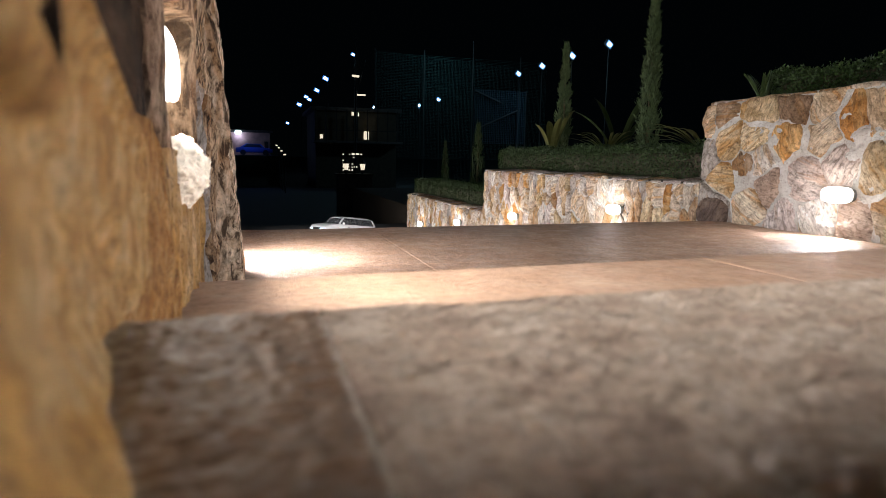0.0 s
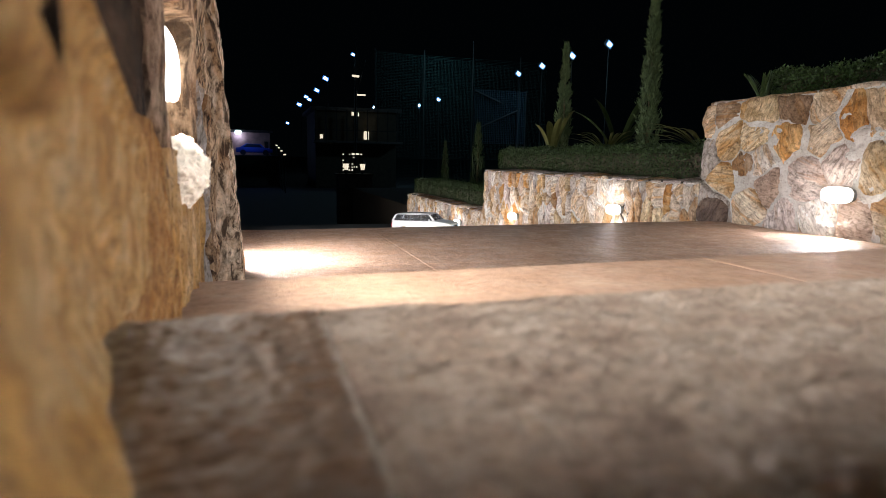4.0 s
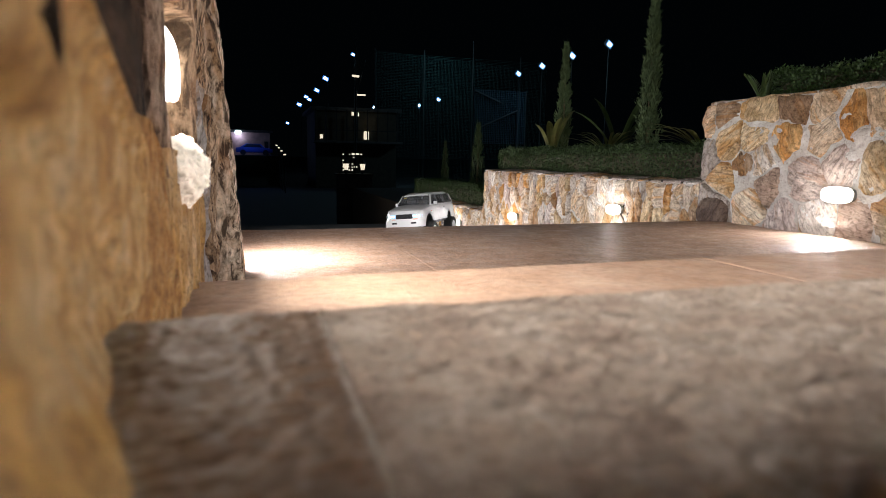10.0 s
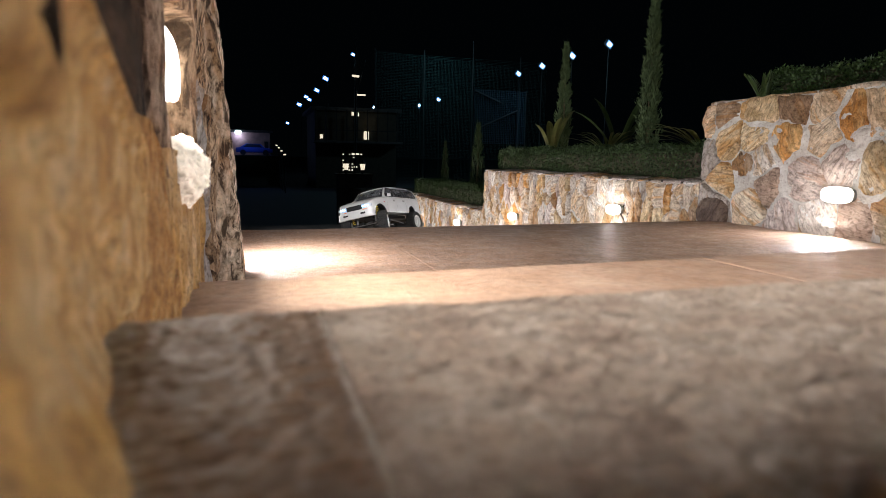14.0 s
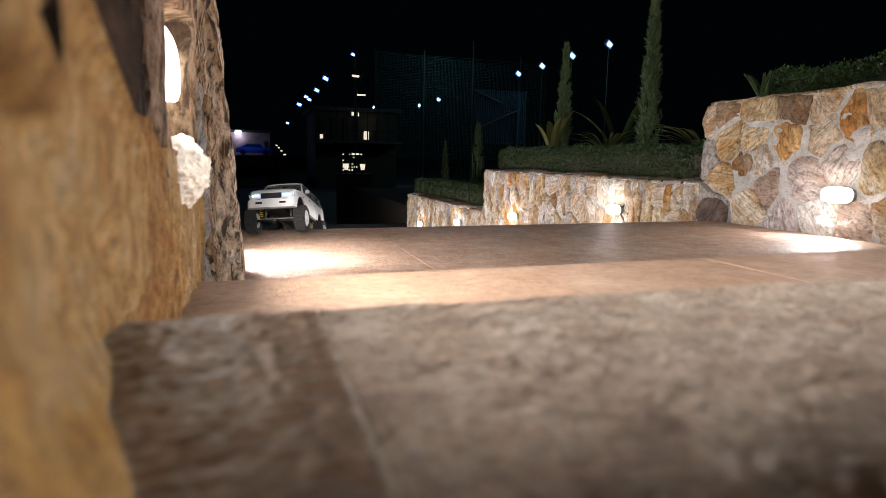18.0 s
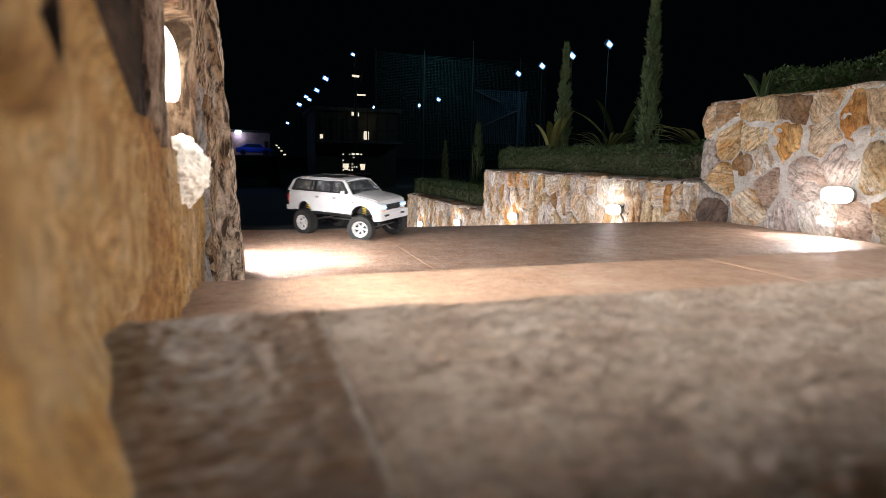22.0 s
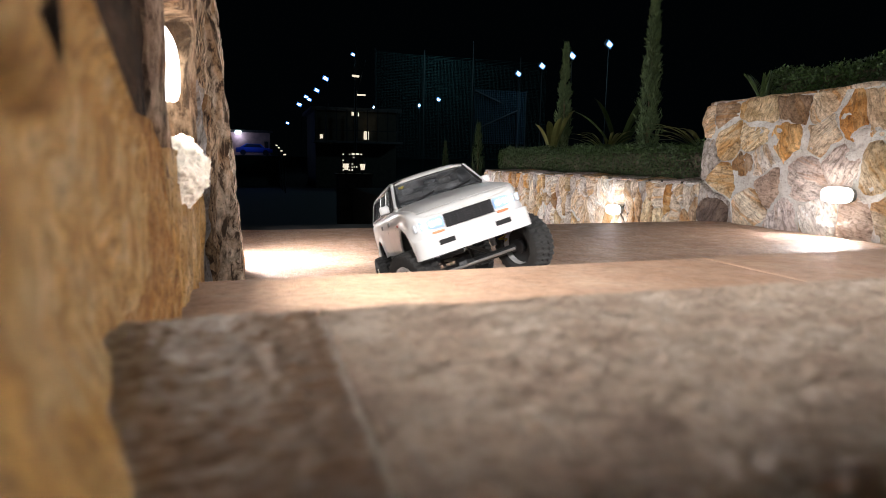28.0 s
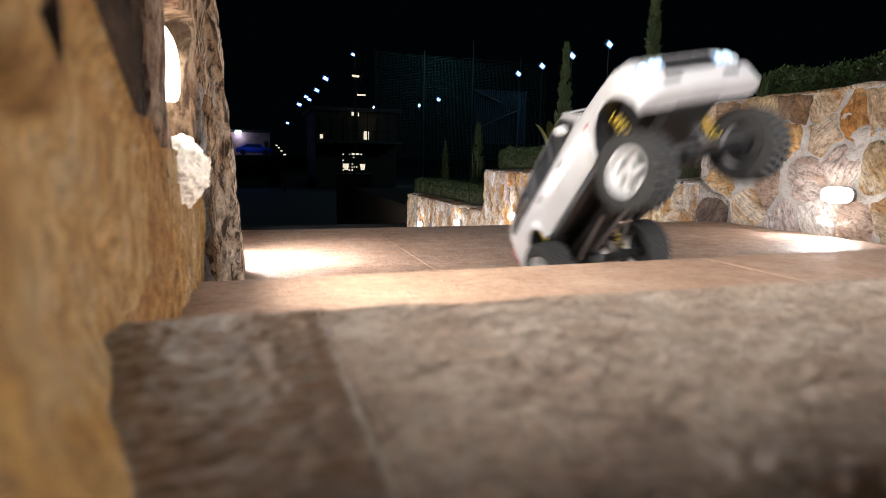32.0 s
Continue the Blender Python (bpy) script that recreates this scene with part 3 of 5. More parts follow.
    # lower walls down the stairs, out of sight; the farther carry the assumed lamps
    for y0, y1, top in ((1.602, 2.4, 0.6), (2.462, 5.0, 0.16), (5.002, 9.0, -0.25)):
        face = LEFT - (0.045 if y0 < 2 else 0.075 if y0 < 4 else 0.24)
        low = tagged(mesh_ob("garden_wall", box(-0.42, face, y0, y1, -0.85, top, 0.01), MORTAR),
                     "low garden wall of tan and orange fieldstones in pale mortar", "wall", "terraced walls", "structure")
        for poly in cells(scatter(y0, y1, -0.8, top, 0.2, 0.22, rng), y0, y1, -0.8, top - 0.01, 1.2):
            if poly:
                place = lambda u, v, h: Vector((face + h, u, v))
                part("stone", stone_bm(poly, 0.006, 0.012, rng, place), rng.choice(STONES), low)


# ---- wall lamps ----
def rounded_plate(w, h, d0, d1, swell=0.006):
    """A lens of oval outline; w along local y, h along local x."""
    bm = bmesh.new()
    loops = []
    for k, (f, z) in enumerate(((1.0, d0), (1.0, d1), (0.93, d1 + swell * 0.6), (0.7, d1 + swell), (0.02, d1 + swell * 1.15))):
        loop = []
        for i in range(32):
            a = 2 * math.pi * (i + 0.5) / 32
            x, y = (math.copysign(abs(c) ** 0.68, c) * size / 2 for c, size in ((math.cos(a), h), (math.sin(a), w)))
            loop.append(bm.verts.new((x * f, y * f, z)))
        loops.append(loop)
    for a, b in zip(loops, loops[1:]):
        for i in range(32):
            bm.faces.new((a[i], a[(i + 1) % 32], b[(i + 1) % 32], b[i]))
    bm.faces.new(loops[-1])
    bm.faces.new(loops[0][::-1])
    return bm


def wall_lamp(x, y, z, side, power=1.0, tilt=18, dome_share=0.06, stand=0.05, w=0.15, h=0.076, swell=0.012, spread=180, color=WARM_WHITE):
    """A recessed step lamp with a bulging oblong lens; side is the way that it shines."""
    m = Matrix.Translation((x, y, z)) @ Matrix.Rotation(radians(90 * side), 4, "Y")
    lamp = thing("wall_lamp", "oblong recessed step lamp glowing warm white in the stone wall", "lamp", m, "step lamps")
    part("case", rounded_plate(w - 0.006, h - 0.006, -0.06, -0.0145, 0.0), CASE, lamp)
    part("lens", rounded_plate(w, h, -0.014, 0.0, swell), LENS, lamp, "glowing frosted lens")
    light = bpy.data.lights.new("step_light", "AREA")
    light.shape, light.size, light.size_y = "ELLIPSE", h, w
    light.energy = LAMP_W * power
    light.spread = radians(spread)
    light.color = color
    ob = new("step_light", light)
    ob.matrix_basis = look((x + side * 0.012, y, z), (x + side * 1.0, y, z - math.tan(radians(tilt))))
    dome = bpy.data.lights.new("dome_light", "POINT")
    dome.shadow_soft_size, dome.energy, dome.color = 0.025, LAMP_W * power * dome_share, color
    new("dome_light", dome).location = (x + side * stand, y, z)
    return lamp


def build_lamps():
    for y, z in RIGHT_LAMPS:
        # the lamp beside the eye is unseen, boosted to brighten the near stones
        wall_lamp(RIGHT - 0.03, y, z, -1, 7.5 if y < 1 else 1.0, 18, 0.07 if y < 2 else 0.14, 0.1, 0.118, 0.064, 0.03)
    wall_lamp(LEFT + 0.043, 0.475, 0.344, 1, 0.2, 8, 0.03, 0.035, 0.15, 0.05, 0.002, 140, (1.0, 0.93, 0.84))
    # lamps past the landing are assumed, kept out of sight, to light the hedges
    for y, z in ((1.7, 0.168), (3.344, -0.018), (4.918, -0.21), (6.454, -0.426), (8.058, -0.616)):
        wall_lamp(LEFT - (0.016 if y < 2 else 0.046 if y < 5 else 0.21), y, z, 1, 1.25 if y < 2 else 2.3, 18 if y < 2 else 6, 0.05, 0.05, spread=150)


# ---- plants ----
def leaves_ob(name, pts, dirs, length, width, mat, parent=None):
    """Many small pointed leaves in one mesh: pts (n, 3), dirs (n, 3)."""
    r = np.random.RandomState(5)
    n = len(pts)
    d = dirs / np.linalg.norm(dirs, axis=1, keepdims=True)
    s = np.cross(d, r.normal(size=(n, 3)))
    s /= np.linalg.norm(s, axis=1, keepdims=True) + 1e-9
    ln = length * r.uniform(0.6, 1.3, (n, 1))
    w = width * r.uniform(0.7, 1.2, (n, 1))
    mid = pts + d * ln * 0.45
    verts = np.stack([pts, mid + s * w, pts + d * ln, mid - s * w], 1).reshape(-1, 3)
    faces = [(4 * i, 4 * i + 1, 4 * i + 2, 4 * i + 3) for i in range(n)]
    me = bpy.data.meshes.new(name)
    me.from_pydata(verts.tolist(), [], faces)
    me.materials.append(mat)
    ob = new(name, me)
    if parent:
        ob.parent = parent
    return ob


def hedge(x0, x1, y0, y1, z0, z1, n, seed):
    r = np.random.RandomState(seed)
    base = tagged(mesh_ob("hedge", box(x0 + 0.03, x1 - 0.03, y0 + 0.03, y1 - 0.03, z0, z1 - 0.04, 0.02), SOIL), "clipped dark green box hedge with small glossy leaves", "hedge", "hedges")
    p = np.stack([r.uniform(x0, x1, n), r.uniform(y0, y1, n), r.uniform(z0, z1, n)], 1)
    side = r.uniform(size=n)
    p[side < 0.5, 2] = z1 - r.exponential(0.025, (side < 0.5).sum())
    front = (side >= 0.5) & (side < 0.85)
    p[front, 0] = x0 + r.exponential(0.02, front.sum())
    ends = side >= 0.85
    p[ends, 1] = np.where(r.uniform(size=ends.sum()) < 0.5, y0, y1)
    lump = 0.018 * np.sin(p[:, 1] * 9 + seed) + 0.014 * np.sin(p[:, 1] * 23 + p[:, 0] * 17) + 0.008 * r.normal(size=n)
    p[:, 2] += lump
    p[:, 0] += 0.6 * lump
    d = r.normal(size=(n, 3)) + np.array([-0.4, 0, 0.7])
    tagged(leaves_ob("leaves", p, d, 0.015, 0.0055, HEDGE, base), kind="stuff")
    return base


def cypress(x, y, z, h, w, n, seed):
    r = np.random.RandomState(seed)
    tree = thing("cypress", "slender young cypress with dense grey-green foliage, standing above the hedge", "tree", pose(x, y, z), "cypresses")
    part("trunk", tube((0, 0, 0), (0.004, 0, h * 0.95), w * 0.09, 0.004, 8), WOOD, tree)
    m = 220
    tips_h = np.sort(r.uniform(0.04, 0.97, m))
    ang = r.uniform(0, 2 * math.pi, m)
    prof = np.interp(tips_h, [0, 0.12, 0.35, 0.7, 0.9, 1], [0.5, 0.95, 1.0, 0.52, 0.18, 0.06]) * w / 2
    prof *= r.uniform(0.72, 1.18, m)
    k = r.randint(0, m, n)
    t = r.uniform(0.1, 1.0, n) ** 0.7
    hgt = tips_h[k] * h - (1 - t) * prof[k] * 1.5 + r.normal(0, 0.012, n) + t * 0.03
    rad = prof[k] * t + r.normal(0, 0.006, n)
    a = ang[k] + r.normal(0, 0.22, n)
    p = np.stack([rad * np.cos(a), rad * np.sin(a), np.clip(hgt, 0.01, None)], 1)
    d = np.stack([0.45 * np.cos(a), 0.45 * np.sin(a), np.full(n, 1.0)], 1) + r.normal(0, 0.35, (n, 3))
    leaves_ob("crown", p, d, 0.042, 0.0042, CYPRESS, tree)
    # thin leader shoots
    bm = bmesh.new()
    for i in range(9):
        a = i * 2.4
        tube((0.01 * math.cos(a), 0.01 * math.sin(a), h * (0.8 + 0.015 * i)), (0.05 * math.cos(a) * (1 - i / 10), 0.05 * math.sin(a) * (1 - i / 10), h * (0.9 + 0.013 * i)), 0.0035, 0.001, 5, bm)
    part("shoots", bm, CYPRESS, tree)
    return tree


def ribbon(points, widths, mat, name, parent, fold=0.25):
    """A strap leaf along points, folded along its middle."""
    bm = bmesh.new()
    rows = []
    for i, p in enumerate(points):
        p = Vector(p)
        d = (Vector(points[min(i + 1, len(points) - 1)]) - Vector(points[max(i - 1, 0)])).normalized()
        s = d.cross(Vector((0, 0, 1)))
        s = s.normalized() if s.length > 1e-4 else Vector((1, 0, 0))
        u = s.cross(d)
        w = widths[i]
        rows.append([bm.verts.new(p - s * w + u * w * fold), bm.verts.new(p), bm.verts.new(p + s * w + u * w * fold)])
    for a, b in zip(rows, rows[1:]):
        for i in range(2):
            bm.faces.new((a[i], a[i + 1], b[i + 1], b[i]))
    bmesh.ops.solidify(bm, geom=bm.faces[:], thickness=0.002)
    return part(name, bm, mat, parent)


def strap_plant(x, y, z, h, spread, n, width, mat, seed, label, droop=1.0):
    rng = random.Random(seed)
    plant = thing("strap_plant", label, "plant", pose(x, y, z), "strap plants")
    for i in range(n):
        a = 2 * math.pi * i / n + rng.uniform(-0.4, 0.4)
        s, hh = spread * rng.uniform(0.6, 1.15), h * rng.uniform(0.65, 1.1)
        pts, ws = [], []
        for k in range(8):
            t = k / 7
            rr = s * t ** 1.1
            zz = hh * (1.9 * t - droop * 1.0 * t * t) * 0.95
            pts.append((rr * math.cos(a), rr * math.sin(a), zz))
            ws.append(width * (0.55 + 1.1 * t) * (1 - t ** 3) + 0.0015)
        ribbon(pts, ws, mat, "leaf", plant)
    return plant


def feather_frond(x, y, z, h, seed):
    rng = random.Random(seed)
    plant = thing("cycad", "small feathery green palm fronds over the wall top", "plant", pose(x, y, z))
    for i, (ax, ay) in enumerate(((-0.25, 0.55), (0.15, 0.2), (0.1, 0.75), (-0.1, -0.3), (0.4, 0.1))):
        bm = bmesh.new()
        for k in range(16):
            t = k / 15
            c = Vector((ax * h * t, ay * h * t, h * (1.25 * t - 0.35 * t * t)))
            for sgn in (-1, 1):
                tip = c + Vector((0.25 * ax, sgn * 0.32, 0.3)) * h * 0.62 * (1 - 0.75 * t)
                side = Vector((0.004, 0.002, 0.006))
                vs = [bm.verts.new(c - side), bm.verts.new((c + tip) / 2 + side * 1.3), bm.verts.new(tip), bm.verts.new((c + tip) / 2 - side * 1.3)]
                bm.faces.new(vs)
        tube((0, 0, 0), (ax * h, ay * h, h * 0.9), 0.004, 0.001, 5, bm)
        part("frond", bm, FROND, plant)
    return plant


def build_plants():
    hedge(2.42, 3.0, 2.7, 5.85, 0.14, 0.385, 42000, 1)
    hedge(2.4, 2.9, 5.9, 9.25, -0.27, -0.035, 30000, 2)
    hedge(2.6, 3.3, 0.3, 2.6, 0.56, 0.757, 46000, 3)
    hedge(-1.1, -0.6, -1.0, 5.5, 0.5, 0.72, 3000, 4)
    cypress(2.985, 4.163, 0.14, 1.42, 0.175, 9500, 11)
    cypress(3.155, 5.873, 0.14, 1.36, 0.165, 8000, 12)
    cypress(3.39, 9.077, -0.5, 1.38, 0.25, 5000, 13)
    cypress(3.6, 11.47, -0.5, 1.12, 0.17, 3000, 14)
    gold = "golden-edged strap-leaved plant among the hedges"
    strap_plant(3.13, 4.95, 0.3, 0.3, 0.42, 22, 0.011, STRAP, 21, gold, 1.1)
    strap_plant(3.2, 3.75, 0.3, 0.32, 0.45, 22, 0.011, STRAP, 22, gold, 1.1)
    strap_plant(2.95, 5.72, 0.27, 0.5, 0.3, 4, 0.04, STRAP, 23, "broad-leaved green ginger plant beside the cypress", 0.8)
    strap_plant(3.3, 5.05, 0.3, 0.55, 0.42, 4, 0.045, FROND, 24, "broad-leaved green ginger plant beside the cypress", 0.7)
    strap_plant(3.7, 3.4, 0.2, 0.5, 0.4, 12, 0.014, FROND, 25, gold, 0.9)
    feather_frond(2.56, 2.6, 0.6, 0.17, 31)


# ---- far side of the forecourt ----
POLE = plain("dark_steel", (0.014, 0.015, 0.017), 0.7, 0.2)
COOL = glow("flood_lens", (0.6, 0.85, 1.0), 12)
COOL_HALO = glow("flood_halo", (0.06, 0.3, 1.0), 0.9)
WARM = glow("warm_bulb", (1.0, 0.87, 0.66), 0.95)
PLASTER = plain("dim_plaster", (0.042, 0.036, 0.026), 0.85, vary=0.3, scale=3)
PINKWALL = plain("pink_plaster", (0.55, 0.36, 0.34), 0.85, vary=0.2, scale=2)
DARKWALL = plain("dark_wall", (0.06, 0.06, 0.06), 0.9, vary=0.4, scale=2)
NETTING = plain("netting", (0.015, 0.045, 0.042), 0.9, vary=0.3, scale=3)
BLUE = plain("blue_paint", (0.03, 0.08, 0.35), 0.3, vary=0.2)


def flood_lamp(x, y, top, ground, size, yaw, bright=True):
    lamp = thing("flood_lamp", "tall floodlight pole with a glaring cool white head", "lamp", pose(x, y, ground), "flood lamps")
    h = top - ground
    part("pole", tube((0, 0, 0), (0, 0, h), 0.05, 0.03, 8), POLE, lamp)
    part("arm", tube((0, 0, h - 0.15), (-0.5 * size, -0.2, h), 0.035, 0.03, 6), POLE, lamp)
    head = part("head", box(-0.58 * size, 0.58 * size, -0.14, 0.1, -0.39 * size, 0.39 * size, 0.03), POLE, lamp)
    head.matrix_basis = pose(-0.35 * size, -0.25, h, 20, 25, yaw)
    # blue glare round the lens, put in as a glowing plate
    part("rim", box(-0.56 * size, 0.56 * size, -0.155, -0.142, -0.37 * size, 0.37 * size, 0.004), COOL_HALO, head)
    part("lens", box(-0.36 * size, 0.36 * size, -0.165, -0.15, -0.2 * size, 0.2 * size, 0.004), COOL, head)
    return lamp


def lantern_post(x, y, ground, top):
    post = thing("lantern_post", "square gate post topped by a glowing glass lantern", "lamp", pose(x, y, ground), "gate posts")
    h = top - ground
    part("pillar", box(-0.35, 0.35, -0.35, 0.35, 0, h, 0.02), DARKWALL, post)
    part("cap", box(-0.42, 0.42, -0.42, 0.42, h, h + 0.06, 0.015), PLASTER, post)
    glass = turned([(0.07, h + 0.22), (0.115, h + 0.46), (0.02, h + 0.47)], 6)
    part("glass", glass, WARM, post)
    part("lantern_base", tube((0, 0, h + 0.05), (0, 0, h + 0.2), 0.06, 0.1, 6), POLE, post)
    part("roof", turned([(0.15, h + 0.465), (0.04, h + 0.58), (0.004, h + 0.64)], 6), POLE, post)
    return post


def build_distance():
    for (x, y, z), s, yaw in (((27.4, 44, 9.6), 0.58, 20), ((26.9, 49, 9.45), 0.58, 20), ((26.5, 54, 9.25), 0.58, 20), ((26.3, 59, 9.15), 0.58, 20), ((25.6, 85, 8.8), 0.70, 30),
                              ((25.4, 95, 8.75), 0.78, 60), ((20.9, 110, 9.4), 0.70, 60), ((7.6, 66, 8.5), 0.58, -10), ((7.55, 75, 8.2), 0.58, -10), ((7.6, 91, 8.9), 0.58, -10),
                              ((7.6, 86, 8.1), 0.55, -10), ((7.6, 104, 8.85), 0.78, -10), ((7.6, 142, 7.8), 0.70, 0), ((7.55, 48, 8.15), 0.3, 0)):
        flood_lamp(x, y, z, -2.3, s, yaw)
    for x, y, z, w in ((23, 42, 9.0, 800.0), (18, 56, 9.5, 500.0)):
        flood = bpy.data.lights.new("flood_light", "POINT")
        flood.shadow_soft_size, flood.energy, flood.color = 0.3, w, (0.45, 0.8, 1.0)
        new("flood_light", flood).location = (x, y, z)
    shed_light = bpy.data.lights.new("shed_light", "POINT")
    shed_light.shadow_soft_size, shed_light.energy, shed_light.color = 0.2, 26.0, (0.6, 0.65, 1.0)
    new("shed_light", shed_light).location = (-1.6, 69.45, 2.5)
    # blue fill for the parked car, added without a lamp
    blue_fill = bpy.data.lights.new("blue_fill", "POINT")
    blue_fill.shadow_soft_size, blue_fill.energy, blue_fill.color = 0.2, 60.0, (0.15, 0.3, 1.0)
    new("blue_fill", blue_fill).location = (-0.6, 60.4, 2.4)
    terrace_light = bpy.data.lights.new("terrace_light", "POINT")
    terrace_light.shadow_soft_size, terrace_light.energy, terrace_light.color = 0.15, 2.8, (1.0, 0.82, 0.5)
    new("terrace_light", terrace_light).location = (9.9, 54.3, 3.4)
    # netting of the practice range
    net = thing("range_net", "high dark green netting hung between poles behind the garden", "net")
    bm = bmesh.new()
    for i in range(124):
        x = 11.5 + i * 0.15
        box(x, x + 0.012, 60, 60.012, -2.3, 10.7 - 0.007 * i, bm=bm)
    for k in range(86):
        z = -2 + k * 0.147
        box(11.5, 30, 60, 60.012, z, z + 0.012, bm=bm)
    tagged(part("mesh", bm, NETTING, net), kind="stuff")
    for x in (11.5, 16.5, 21.7, 27):
        part("post", tube((x, 60.1, -2.3), (x, 60.1, 12.3 if x == 21.7 else 11), 0.07, 0.05, 6), POLE, net)
    screen = thing("range_screen", "square bluish net screen on thin poles", "net")
    bm = bmesh.new()
    for i in range(30):
        tube((16.4 + i * 0.15, 45, 1.6), (16.4 + i * 0.15, 45, 5.7), 0.022, 0.022, 3, bm)
        tube((16.4, 45, 1.6 + i * 0.14), (20.8, 45, 1.6 + i * 0.14), 0.012, 0.012, 3, bm)
    tagged(part("mesh", bm, plain("blue_net", (0.02, 0.05, 0.09), 0.8), screen), kind="stuff")
    brace = plain("brace_steel", (0.045, 0.055, 0.07), 0.6)
    for a, b in (((16.45, 5.6), (18.65, 4.75)), ((16.6, 2.7), (20.0, 4.2)), ((20.05, 4.25), (20.05, 0.3))):
        part("brace", tube((a[0], 44.9, a[1]), (b[0], 44.9, b[1]), 0.05, 0.05, 6), brace, screen)
    for x in (16.4, 20.8):
        part("post", tube((x, 45.05, -2.4), (x, 45.05, 5.8), 0.06, 0.05, 6), POLE, screen)
    # club house
    house = thing("club_house", "two-storey club house with a dimly lit terrace floor", "building")
    part("wall", box(5.2, 12.5, 55, 64, -2.4, 4.4, 0.02), PLASTER, house)
    part("roof", box(4.8, 12.9, 54.6, 64.4, 4.4, 4.7, 0.02), DARKWALL, house)
    part("terrace", box(4.9, 12.7, 53.2, 55, 1.55, 1.75, 0.02), DARKWALL, house)
    for i in range(9):
        part("post", box(5.0 + i * 0.9, 5.1 + i * 0.9, 53.3, 53.4, 1.75, 4.4), POLE, house)
    part("rail", box(4.95, 12.6, 53.28, 53.34, 2.6, 2.68), POLE, house)
    part("window", box(9.5, 9.95, 54.94, 55.0, 1.95, 2.75), WARM, house)
    part("window", box(5.6, 5.85, 54.94, 55.0, 1.95, 2.3), WARM, house)
    for x, z in ((8.3, 3.95), (8.75, 3.9)):
        part("terrace_lamp", tube((x, 53.6, z), (x, 53.6, z + 0.3), 0.1, 0.1, 8), WARM, house)
    tower = thing("flag_mast", "slender mast with a small lit sign plate", "mast", pose(7.2, 45, -2.4))
    part("mast", tube((0, 0, 0), (0, 0, 11.4), 0.06, 0.03, 8), POLE, tower)
    part("spar", tube((0, 0, 7), (0.75, 0, 9.8), 0.02, 0.02, 6), POLE, tower)
    part("lamp", box(-0.25, 0.25, -0.1, 0.1, 8.5, 8.64), WARM, tower)
    part("lamp", box(0.1, 0.7, -0.1, 0.1, 7.2, 7.3), WARM, tower)
    part("pennant", prism([(0.05, 9.0), (0.4, 9.1), (0.05, 10.6)], -0.01, 0.01), PLASTER, tower)
    # gate with lanterns
    lantern_post(3.58, 25, -2.5, -0.42)
    lantern_post(4.27, 25, -2.5, -0.42)
    gate = thing("lit_gate", "lit iron gate grille between the lantern posts", "gate")
    for i in range(5):
        part("bar", box(3.66 + i * 0.2, 3.72 + i * 0.2, 27, 27.04, -0.3, 0.5), POLE, gate)
    rng = random.Random(3)
    for k in range(6):
        x = 3.7
        while x < 4.55:
            w = rng.uniform(0.05, 0.16)
            if rng.random() < 0.62 and 0.7 < x - 3.0 + 0.12 * k:
                z = -0.28 + k * 0.14
                part("pane", box(x, x + w, 27.06, 27.08, z, z + rng.uniform(0.03, 0.07)), WARM, gate)
            x += w + 0.05
    # pink shed with a blue pick-up before it
    shed = thing("pink_building", "small pink-walled building under a blue-white lamp", "building")
    part("wall", box(-3.5, 1.7, 70, 76, 0.4, 2.85, 0.02), PINKWALL, shed)
    part("roof", box(-3.8, 2.0, 69.7, 76.3, 2.85, 3.1, 0.02), DARKWALL, shed)
    part("lamp", box(-1.9, -1.3, 69.6, 69.7, 2.7, 3.0), COOL, shed)
    part("door", box(1.1, 1.5, 69.95, 70, 0.2, 1.9), DARKWALL, shed)
    tagged(mesh_ob("drive_bank", box(-12, 2.2, 58, 80, -2.6, 0.4, 0.1), ASPHALT), "dark raised drive before the pink building", "bank", kind="structure")
    truck = thing("parked_car", "dark blue saloon parked by the pink building", "car", pose(0.02, 62, 0.4) @ Matrix.Scale(0.8, 4))
    side = [(-2.1, 0.3), (2.1, 0.3), (2.15, 0.75), (1.2, 0.88), (0.75, 1.32), (-0.9, 1.35), (-1.6, 0.95), (-2.15, 0.85)]
    part("body", prism(side, -0.8, 0.8, 0.06), BLUE, truck, smooth=True)
    part("side_window", prism([(-1.3, 0.93), (0.95, 0.92), (0.6, 1.27), (-0.8, 1.29)], -0.815, -0.8), POLE, truck)
    for wx in (-1.3, 1.3):
        for wy in (-0.72, 0.72):
            part("wheel", tube((wx, wy - 0.1, 0.32), (wx, wy + 0.1, 0.32), 0.32, 0.32, 16), POLE, truck)
    for i in range(4):
        y = 60 - i * 4.5
        b = thing("path_lamp", "small glowing path lamp along the drive", "lamp", pose(2.05 + 0.03 * i, y, -2.4), "path lamps")
        z = 3.7 - i * 0.3
        part("post", tube((0, 0, 0), (0, 0, z), 0.05, 0.04, 6), POLE, b)
        part("globe", box(-0.09, 0.09, -0.08, 0.08, z, z + 0.1, 0.03), WARM, b)


# ---- model car ----
def car_paint():
    m = Nodes("white_paint")
    m.set(color=m.ramp(m.noise(m.coords(), 30, 4), [(0.3, (0.52, 0.52, 0.525)), (0.7, (0.58, 0.58, 0.585))]), rough=0.28, coat=0.35)
    return m.mat


